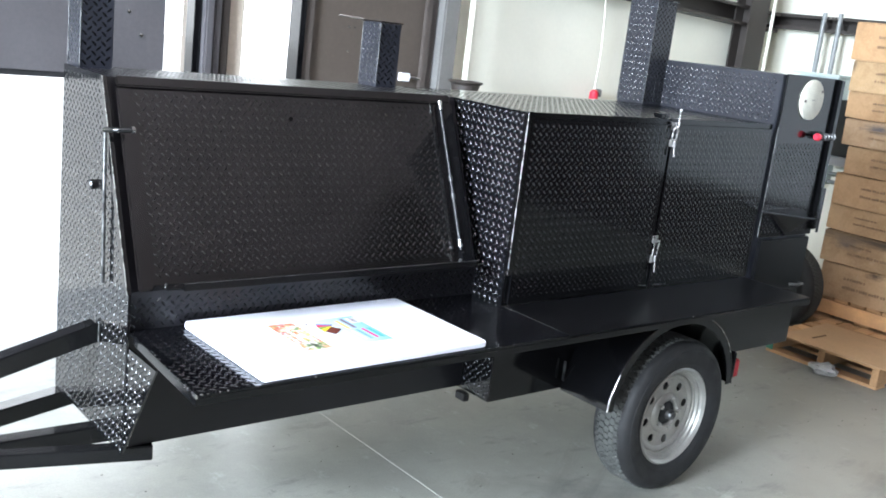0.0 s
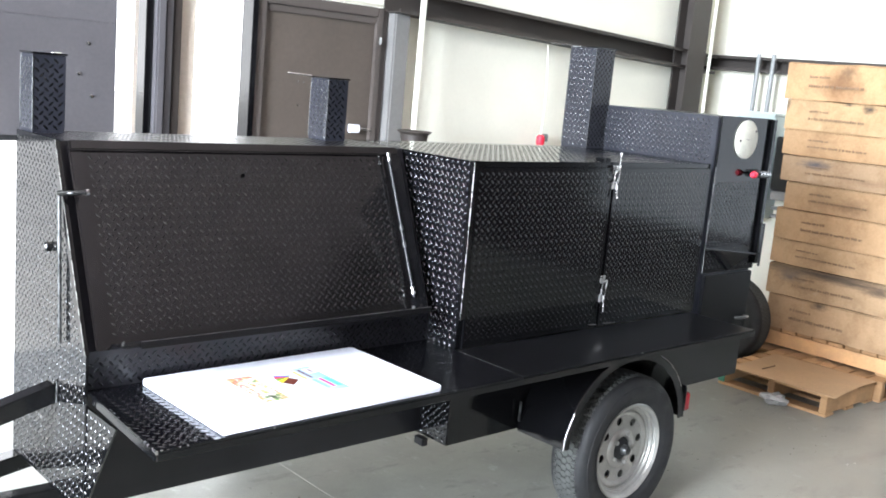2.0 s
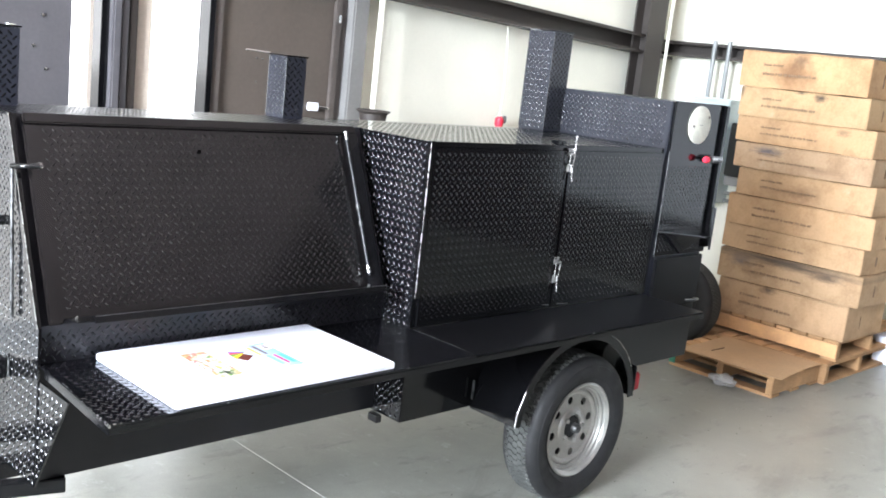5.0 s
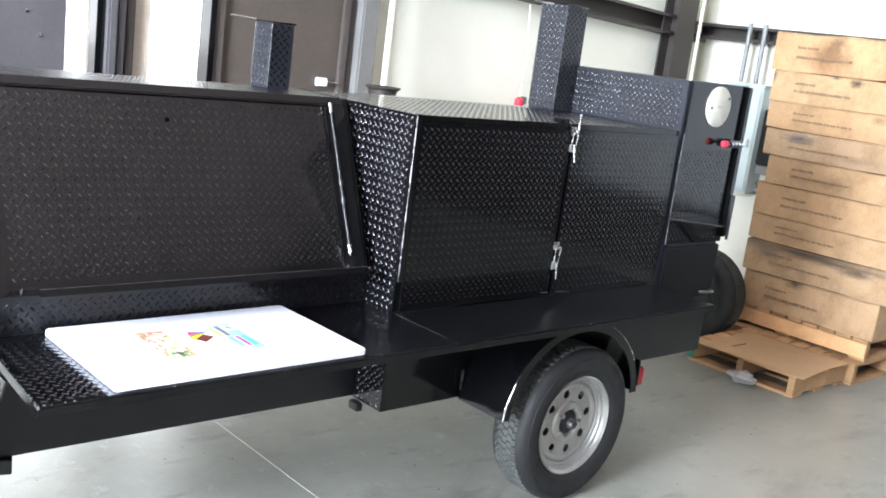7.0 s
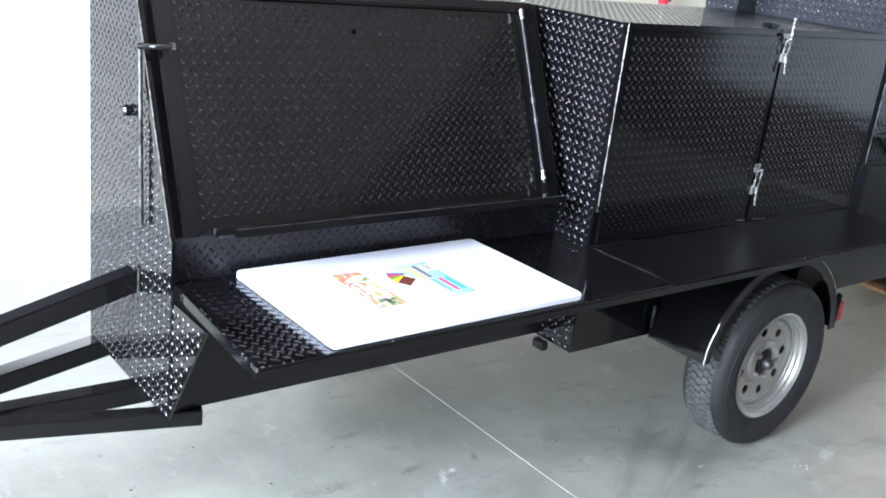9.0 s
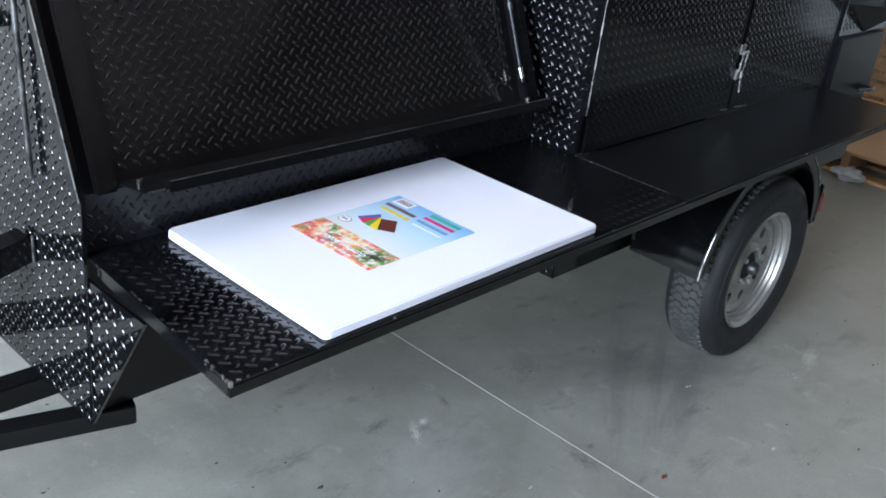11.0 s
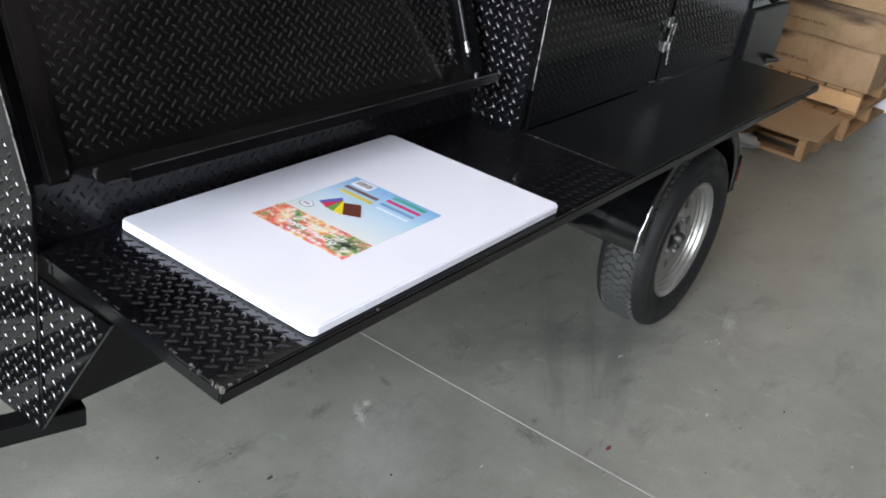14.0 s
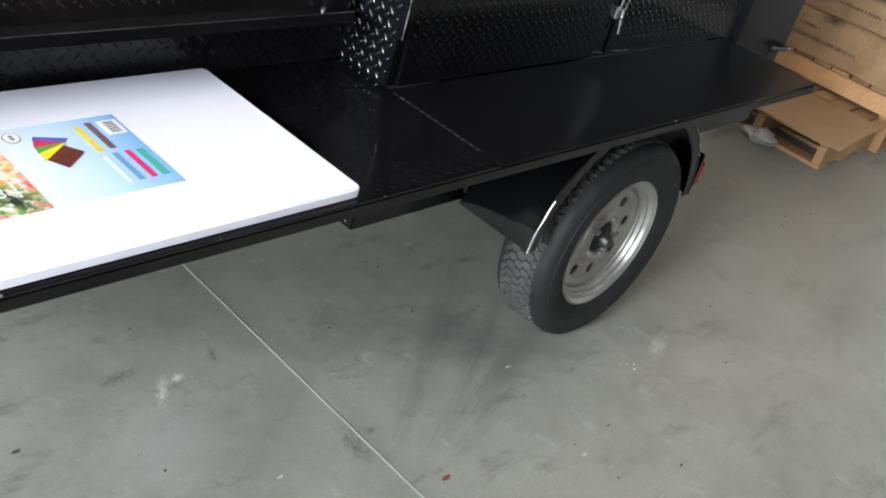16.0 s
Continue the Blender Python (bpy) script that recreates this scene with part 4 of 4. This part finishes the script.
def food_print():
    """A blurred photographic print of fruit and vegetables."""
    m = material("food_print", (0.6, 0.3, 0.1), 0.5, spec=0.15)
    v = coords(m)
    vo = node(m, "ShaderNodeTexVoronoi", Scale=42.0)
    link(m, v, vo.inputs["Vector"])
    hue = ramp(m, noise_tex(m, v, 22, 3), [(0.26, (0.02, 0.04, 0.02)), (0.40, (0.12, 0.19, 0.07)), (0.46, (0.42, 0.40, 0.20)), (0.50, (0.68, 0.13, 0.09)), (0.56, (0.78, 0.34, 0.20)), (0.64, (0.82, 0.60, 0.38)), (0.74, (0.52, 0.05, 0.06))])
    hue.node.color_ramp.interpolation = "EASE"
    c = blend(m, 0.28, hue, vo.outputs["Color"], "OVERLAY")
    c = blend(m, ramp(m, noise_tex(m, v, 60, 2), [(0.50, grey(0)), (0.64, grey(0.8))]), c, (0.88, 0.84, 0.76))
    link(m, c, shade(m)["Base Color"])
    return m


def sky_print():
    m = material("pale_blue_print", (0.5, 0.75, 0.9), 0.5, spec=0.15)
    tc = node(m, "ShaderNodeTexCoord")
    sep = node(m, "ShaderNodeSeparateXYZ")
    link(m, tc.outputs["Object"], sep.inputs[0])
    add = m.node_tree.nodes.new("ShaderNodeMath")
    add.operation = "MULTIPLY_ADD"
    add.inputs[1].default_value, add.inputs[2].default_value = 4.6, 0.42
    link(m, sep.outputs["X"], add.inputs[0])
    link(m, ramp(m, add.outputs[0], [(0.0, (0.72, 0.77, 0.78)), (0.45, (0.52, 0.69, 0.82)), (0.95, (0.20, 0.43, 0.74))]), shade(m)["Base Color"])
    return m


ZP = 0.0182
ins = part("paper_insert", bm_box(-0.170, 0.112, -0.107, 0.107, ZP, ZP + 0.0004), sky_print(), brd, "pale blue printed paper insert")
part("food_picture", bm_box(-0.172, -0.092, -0.108, 0.108, ZP + 0.0006, ZP + 0.0009), food_print(), ins, "printed photograph of vegetables")


def printed(name, outline, mat, label=""):
    return part(name, bm_prism(outline, "z", ZP + 0.0006, ZP + 0.0010), mat, ins, label)


# fan of coloured boards
HUB = (0.004, 0.046)
for k, (colour, outline) in enumerate((
        ((0.10, 0.12, 0.45), (HUB, (0.0136, 0.057), (-0.032, 0.0753), (-0.038, 0.064))),
        ((0.62, 0.04, 0.12), (HUB, (-0.036, 0.066), (-0.045, 0.044))),
        ((0.12, 0.34, 0.06), (HUB, (-0.043, 0.046), (-0.0460, 0.026))),
        ((0.85, 0.68, 0.04), (HUB, (-0.045, 0.028), (-0.0459, 0.0055), (-0.0026, 0.039))),
        ((0.14, 0.040, 0.03), ((-0.0026, 0.039), (0.0161, 0.0128), (-0.0252, -0.0217), (-0.0429, 0.0074))))):
    part("colour_board", bm_prism(outline, "z", ZP + 0.0006 + 0.0002 * k, ZP + 0.0008 + 0.0002 * k), flat_mat("fan_colour", colour), ins)
# bars that stand for small print
for x, y0, y1, w, colour in ((0.034, 0.006, 0.084, 0.012, (0.72, 0.62, 0.14)), (0.056, 0.010, 0.091, 0.011, (0.16, 0.11, 0.13)), (0.050, -0.083, -0.003, 0.010, (0.16, 0.33, 0.55)), (0.071, -0.082, -0.002, 0.010, (0.62, 0.04, 0.16)), (0.089, -0.081, -0.003, 0.013, (0.08, 0.40, 0.34)), (0.033, -0.084, -0.009, 0.006, (0.72, 0.84, 0.95))):
    printed("print_bar", [(x, y0), (x + w, y0), (x + w, y1), (x, y1)], flat_mat("bar_ink", colour))
printed("price_label", [(0.076, 0.048), (0.108, 0.048), (0.108, 0.091), (0.076, 0.091)], BOARDW, "white price label")
for k in range(7):
    part("print_bar", bm_box(0.084, 0.101, 0.053 + 0.005 * k, 0.0555 + 0.005 * k, ZP + 0.0012, ZP + 0.0014), INK, ins)
def oval(rx, ry):
    return [(-0.0612 + rx * math.cos(2 * math.pi * k / 24), 0.0796 + ry * math.sin(2 * math.pi * k / 24)) for k in range(24)]


printed("badge_outline", oval(0.0125, 0.0145), INK, "thin dark oval outline")
part("badge", bm_prism(oval(0.0113, 0.0133), "z", ZP + 0.0010, ZP + 0.0013), BOARDW, ins, "plain white oval badge")
for k in range(3):
    part("print_bar", bm_box(-0.064, -0.058, 0.0735 + 0.005 * k, 0.0765 + 0.005 * k, ZP + 0.0014, ZP + 0.0016), INK, ins)


def lettering(text, size, at, turn, mat, parent):
    cu = bpy.data.curves.new("lettering", "FONT")
    cu.body, cu.size, cu.align_x, cu.align_y, cu.extrude = text, size, "CENTER", "CENTER", 0.0001
    cu.offset = 0.0005
    cu.materials.append(mat)
    ob = new("lettering", cu)
    ob.parent = parent
    ob.matrix_local = pose(*at, 0, 0, turn)
    return ob


lettering("CUTTING BOARD", 0.0152, (-0.139, -0.003, ZP + 0.0012), 90, BOARDW, ins)
for x, y0, y1, n, w in ((-0.160, -0.048, 0.036, 7, 0.005), (-0.117, -0.070, 0.035, 12, 0.0032)):
    step = (y1 - y0) / n
    for k in range(n):
        part("print_bar", bm_box(x - w / 2, x + w / 2, y0 + step * k, y0 + step * (k + 0.72), ZP + 0.0011, ZP + 0.0013), BOARDW, ins)

# ---- pallets, cartons, litter ----


def pallet(at, turn, w, d, label):
    """A stringer pallet: three stringers along x, deck boards across, bottom boards."""
    p = thing("pallet", at, label, "pallet", "wooden pallets")
    p.rotation_euler = (0, 0, radians(turn))
    for k in range(3):
        y = k * (d - 0.04) / 2
        part("stringer", bm_box(0, w, y, y + 0.04, 0.018, 0.108, 0.003), WOOD, p)
    n = round(w / 0.108)
    for k in range(n):
        x = k * (w - 0.095) / (n - 1)
        part("deck_board", bm_box(x, x + 0.095, -0.004 + 0.003 * (k % 3), d + 0.004, 0.109, 0.126, 0.003), WOOD, p)
    for k in range(3):
        x = k * (w - 0.1) / 2
        part("bottom_board", bm_box(x, x + 0.1, -0.003, d + 0.003, 0.0, 0.017, 0.003), WOOD, p)
    return p


BRIGHTWOOD = worn("bright_pallet_wood", (0.62, 0.36, 0.17), 0.7, spread=0.18, scale=6, fine=60)

# the front pallet's open side faces west
front = pallet((2.830, -0.018, 0), 0, 0.585, 0.67, "raw wooden pallet with a cardboard sheet on it")
part("painted_end", bm_box(-0.004, 0.09, 0.632, 0.674, 0.018, 0.1085, 0.002), material("green_paint", (0.03, 0.16, 0.10), 0.7), front, "green painted corner")
sheet = thing("cardboard_sheet", (2.790, -0.050, 0.1265), "flat brown cardboard sheet on a wooden pallet", "cardboard")
sheet.rotation_euler = (0, 0, radians(3))
bmx = bmesh.new()
G = 10
vv = [[bmx.verts.new((0.0 + 0.57 * i / G, -0.03 + 0.63 * j / G, 0.007 + 0.012 * max(0, math.sin(3.0 * i / G + 2.1 * j / G)) * (1 if 0 < i < G else 0.3))) for j in range(G + 1)] for i in range(G + 1)]
for i in range(G):
    for j in range(G):
        bmx.faces.new((vv[i][j], vv[i + 1][j], vv[i + 1][j + 1], vv[i][j + 1]))
out = bmesh.ops.extrude_face_region(bmx, geom=bmx.faces[:])
bmesh.ops.translate(bmx, vec=(0, 0, 0.003), verts=[g for g in out["geom"] if isinstance(g, bmesh.types.BMVert)])
bmesh.ops.recalc_face_normals(bmx, faces=bmx.faces[:])
part("sheet", bmx, CARDBOARD, sheet, smooth=40)
part("slit", bm_tube([(0.12, 0.46, 0.021), (0.26, 0.45, 0.021)], 0.003, 6), INK, sheet)

for z, x in ((0.0, 3.42), (0.127, 3.53)):
    rear = pallet((x, -0.06, z), 90, 1.04, 1.0, "raw wooden pallet under stacked cartons")
    rear.matrix_basis = pose(x, -0.06, z, 0, 0, 90) @ Matrix.Diagonal((1, -1, 1, 1))
    if z:
        # brighter board added over the stringer face and board ends
        part("bright_face_board", bm_box(0.0, 1.04, -0.020, -0.005, 0.020, 0.107, 0.003), BRIGHTWOOD, rear, "bright board laid over the stringer face")


def cardboard(tint, smudges, seed):
    """Cardboard with its own tone, broad grime, and soft smudges stretched sideways."""
    m = worn("grimy_cardboard", tuple(a * b for a, b in zip((0.43, 0.283, 0.160), tint)), 0.85, spread=0.12, scale=3.2, fine=70, relief=0.2, spec=0.2)
    c = shade(m)["Base Color"].links[0].from_socket
    tc = node(m, "ShaderNodeTexCoord")
    shift = node(m, "ShaderNodeVectorMath")
    shift.operation = "ADD"
    shift.inputs[1].default_value = (seed, 0, seed)
    link(m, tc.outputs["Object"], shift.inputs[0])
    c = blend(m, 1.0, c, ramp(m, noise_tex(m, shift.outputs["Vector"], 5.5, 6, 0.7), [(0.30, (0.70, 0.66, 0.62)), (0.55, grey(1.0))]), "MULTIPLY")
    c = blend(m, ramp(m, noise_tex(m, shift.outputs["Vector"], 9.0, 5, 0.7), [(0.62, grey(0)), (0.78, grey(0.35))]), c, (0.52, 0.42, 0.30))
    for y, z, ry, rz, deep, wob_at, ink in smudges:
        mp = node(m, "ShaderNodeMapping")
        mp.inputs["Location"].default_value = (0, -y / ry, -z / rz)
        mp.inputs["Scale"].default_value = (0.0, 1 / ry, 1 / rz)
        link(m, tc.outputs["Object"], mp.inputs["Vector"])
        off = node(m, "ShaderNodeVectorMath")
        off.operation = "ADD"
        off.inputs[1].default_value = (wob_at, 0, 0)
        link(m, mp.outputs["Vector"], off.inputs[0])
        wob = noise_tex(m, off.outputs["Vector"], 2.1, 5, 0.65)
        dist = node(m, "ShaderNodeVectorMath")
        dist.operation = "LENGTH"
        link(m, mp.outputs["Vector"], dist.inputs[0])
        mix = node(m, "ShaderNodeMath")
        mix.operation = "MULTIPLY_ADD"
        mix.inputs[1].default_value = 1.5
        link(m, wob, mix.inputs[0])
        link(m, dist.outputs["Value"], mix.inputs[2])
        low = node(m, "ShaderNodeMath")
        low.operation = "MULTIPLY"
        low.inputs[1].default_value = 0.5
        link(m, mix.outputs[0], low.inputs[0])
        c = blend(m, ramp(m, low.outputs[0], [(0.45, grey(deep)), (0.95, grey(0))]), c, ink)
    link(m, c, shade(m)["Base Color"])
    return m


def carton(z, h, y0, w, turn, tint, smudges):
    """A closed carton; its printed long side faces west. y0 slides it along that side."""
    c = thing("carton", (3.52, y0, z), "brown cardboard carton with sooty smudges, stacked on a pallet" if smudges else "brown cardboard carton with faded print, stacked on a pallet", "carton", "stacked cartons")
    c.rotation_euler = (0, 0, radians(turn))
    d = 0.56
    bm = bm_box(0, d, 0, w, 0.001, h, 0.004)
    bmesh.ops.subdivide_edges(bm, edges=[e for e in bm.edges if e.calc_length() > 0.3], cuts=6)
    for v in bm.verts:
        v.co += 0.008 * noise.noise_vector(v.co * 5 + Vector((z * 7, y0, 3)))
        v.co.z = max(v.co.z, 0.0005)
    part("carton_body", bm, cardboard(tint, smudges, z * 3), c, smooth=50)
    part("flap_seam", bm_box(-0.004, -0.002, 0.03, w - 0.03, h * 0.972, h * 0.978), INK, c)
    for lo, hi, zz, th in ((w * 0.66, w * 0.81, 0.60, 0.075), (w * 0.40, w * 0.81, 0.35, 0.085)):
        y = hi
        while y > lo:
            n = random.uniform(0.005, 0.013)
            part("print_bar", bm_box(-0.0075, -0.0052, y - n, y, h * zz, h * (zz + th * random.uniform(0.7, 1.0))), PRINTINK, c)
            y -= n + random.choice((0.004, 0.004, 0.004, 0.012))
    part("hand_hole", bm_box(0.20, 0.206, -0.0045, 0.003, h * 0.3, h * 0.66), INK, c)
    return c


PRINTINK = worn("faded_brown_print", (0.235, 0.148, 0.086), 0.9, spread=0.3, scale=30)
SOOT, SCORCH, BLUING = (0.045, 0.038, 0.034), (0.13, 0.065, 0.035), (0.055, 0.06, 0.075)
z = 0.254
for h, y0, w, turn, tint, smudges in (
        (0.220, -0.08, 0.87, 0, (0.98, 0.98, 1.0), [(0.52, 0.20, 0.06, 0.03, 0.8, 3.0, SOOT)]),
        (0.197, -0.13, 0.94, 0.6, (0.95, 0.97, 1.0), [(0.50, 0.175, 0.62, 0.040, 0.9, 1.3, SOOT), (0.78, 0.13, 0.10, 0.04, 0.6, 4.3, BLUING), (0.22, 0.14, 0.12, 0.035, 0.75, 8.3, SOOT)]),
        (0.160, -0.105, 0.925, -0.5, (1.0, 1.0, 1.0), []),
        (0.193, -0.14, 0.955, 0.4, (1.02, 1.0, 0.98), []),
        (0.172, -0.11, 0.89, 0, (1.0, 0.99, 0.98), [(0.44, 0.06, 0.10, 0.07, 0.55, 7.1, SCORCH)]),
        (0.161, -0.066, 0.885, 1.6, (0.90, 0.93, 1.0), [(0.66, 0.118, 0.11, 0.032, 0.85, 5.2, BLUING), (0.30, 0.05, 0.16, 0.025, 0.4, 6.2, SCORCH)]),
        (0.162, -0.05, 0.90, -0.8, (1.02, 0.99, 0.95), [(0.20, 0.13, 0.05, 0.025, 0.5, 2.7, SOOT)]),
        (0.184, 0.02, 0.83, 0.5, (1.0, 1.03, 1.0), [(0.30, 0.155, 0.045, 0.028, 0.9, 2.2, SOOT), (0.43, 0.175, 0.04, 0.014, 0.8, 5.9, SOOT), (0.82, 0.15, 0.02, 0.05, 0.7, 1.9, SOOT)]),
        (0.223, 0.05, 0.83, 0, (1.04, 0.98, 0.92), [(0.46, 0.09, 0.15, 0.13, 0.65, 9.4, SCORCH), (0.44, 0.18, 0.06, 0.05, 0.5, 3.7, SOOT)])):
    carton(z, h, y0, w, turn, tint, smudges)
    z += h + 0.001

# a loose wheel stands on the floor against the rear pallet's edge
spare = thing("spare_wheel", (3.395, 0.95, 0.2848), "black spare wheel standing upright on the concrete beside a pallet", "wheel")
loose = build_wheel("rim", spare, pose(0, 0, 0, 0, 0, 90) @ Matrix.Scale(0.95, 4), RUBBER)
# added disc hides pale gaps; the wheel's inner shade put into colour
part("dark_gap_disc", bm_lathe([(0.118, 0.0), (0.118, 0.172), (0.124, 0.172), (0.124, 0.0)], "y", (0, 0, 0), 32), RUBBER, loose)

bag = thing("plastic_bag", (2.795, 0.265, 0), "crumpled clear plastic bag on the floor", "plastic bag")
bmb = bmesh.new()
bmesh.ops.create_icosphere(bmb, subdivisions=3, radius=0.055)
for v in bmb.verts:
    v.co = v.co * (1 + 0.55 * noise.noise(v.co * 28)) + 0.012 * noise.noise_vector(v.co * 60)
    v.co.y *= 1.35
    v.co.z = max(0.0, v.co.z * 0.6 + 0.026)
part("bag", bmb, worn("cloudy_plastic", (0.42, 0.42, 0.41), 0.3, spread=0.1), bag)

# litter: paper scraps and chips on the floor
rng = random.Random(5)
bml = bmesh.new()
for k in range(26):
    x, y = rng.uniform(-1.2, 3.4), rng.uniform(-1.9, 0.3)
    if k < 12:
        x, y = (0.440, 0.452, 0.75, 0.77, 0.79, 0.775, 1.335, 2.25, 2.30, 0.454, 0.461, 0.68)[k], (-0.238, -0.242, -0.392, -0.402, -0.412, -0.425, -0.305, -0.427, -0.440, -0.473, -0.942, -0.33)[k]
    r, a, e = rng.uniform(0.0018, 0.006), rng.uniform(0, 6.3), rng.uniform(0.25, 0.7)
    pts = [(x + r * 1.6 * math.cos(a + t) * (1 if i % 2 else 0.7), y + r * e * math.sin(a + t)) for i, t in enumerate((0, 1.1, 2.3, 3.4, 4.4, 5.5))]
    lo = [bml.verts.new((p, q, 0.0)) for p, q in pts]
    hi = [bml.verts.new((p, q, 0.0015 + 0.002 * (i % 2))) for i, (p, q) in enumerate(pts)]
    bml.faces.new(hi)
    for i in range(6):
        bml.faces.new((lo[i], lo[(i + 1) % 6], hi[(i + 1) % 6], hi[i]))
solid("floor_litter", bml, worn("scrap_paper", (0.42, 0.40, 0.37), 0.8, spread=0.5, scale=9), "small pale scraps scattered on the concrete floor", "litter", "stuff")

# one dull red chip near the joint
bmr = bm_prism([(-0.012, -0.003), (0.004, -0.006), (0.014, 0.0), (0.003, 0.005), (-0.010, 0.003)], "z", 0.0, 0.003)
chip = solid("paint_chip", bmr, worn("dull_red_chip", (0.17, 0.045, 0.035), 0.7), "small dull red chip lying on the concrete floor", "chip", "")
chip.location = (0.014, -0.428, 0.0)

block = thing("storage_box", (4.40, -0.05, 0), "small white plastic storage box by the wall", "box")
part("box_body", bm_prism([(-0.09, 0.0), (0.09, 0.0), (0.10, 0.17), (-0.10, 0.17)], "y", -0.07, 0.07, 0.006), BOARDW, block)
part("lid", bm_box(-0.105, 0.105, -0.078, 0.078, 0.171, 0.19, 0.005), BOARDW, block)
crate = thing("crate", (4.42, -0.26, 0), "low black plastic crate by the wall", "crate")
part("crate_body", bm_prism([(-0.12, 0.0), (0.12, 0.0), (0.14, 0.22), (0.12, 0.22), (0.105, 0.02), (-0.105, 0.02), (-0.12, 0.22), (-0.14, 0.22)], "y", -0.1, 0.1), RUBBER, crate)
part("crate_end", bm_prism([(-0.12, 0.0), (0.12, 0.0), (0.14, 0.22), (-0.14, 0.22)], "y", -0.108, -0.1), RUBBER, crate)
part("crate_end", bm_prism([(-0.12, 0.0), (0.12, 0.0), (0.14, 0.22), (-0.14, 0.22)], "y", 0.1, 0.108), RUBBER, crate)

# dark grit and chips
bmg = bmesh.new()
for k in range(150):
    x, y = rng.uniform(-1.3, 2.6), rng.uniform(-1.5, 1.2)
    r, a = rng.uniform(0.0012, 0.0042) * (2.0 if k % 17 == 0 else 1.0), rng.uniform(0, 6.3)
    pts = [(x + r * q * 1.5 * math.cos(a + t), y + r * q * math.sin(a + t)) for t, q in ((0, 1.0), (1.4, 0.6), (2.8, 0.9), (4.1, 0.5), (5.2, 0.8))]
    lo = [bmg.verts.new((p, q, 0.0)) for p, q in pts]
    hi = [bmg.verts.new((p, q, 0.0012)) for p, q in pts]
    bmg.faces.new(hi)
    for i in range(5):
        bmg.faces.new((lo[i], lo[(i + 1) % 5], hi[(i + 1) % 5], hi[i]))
solid("floor_grit", bmg, worn("dark_grit", (0.06, 0.05, 0.04), 0.9, spread=0.6, scale=4), "fine dark grit scattered on the concrete floor", "grit", "stuff")
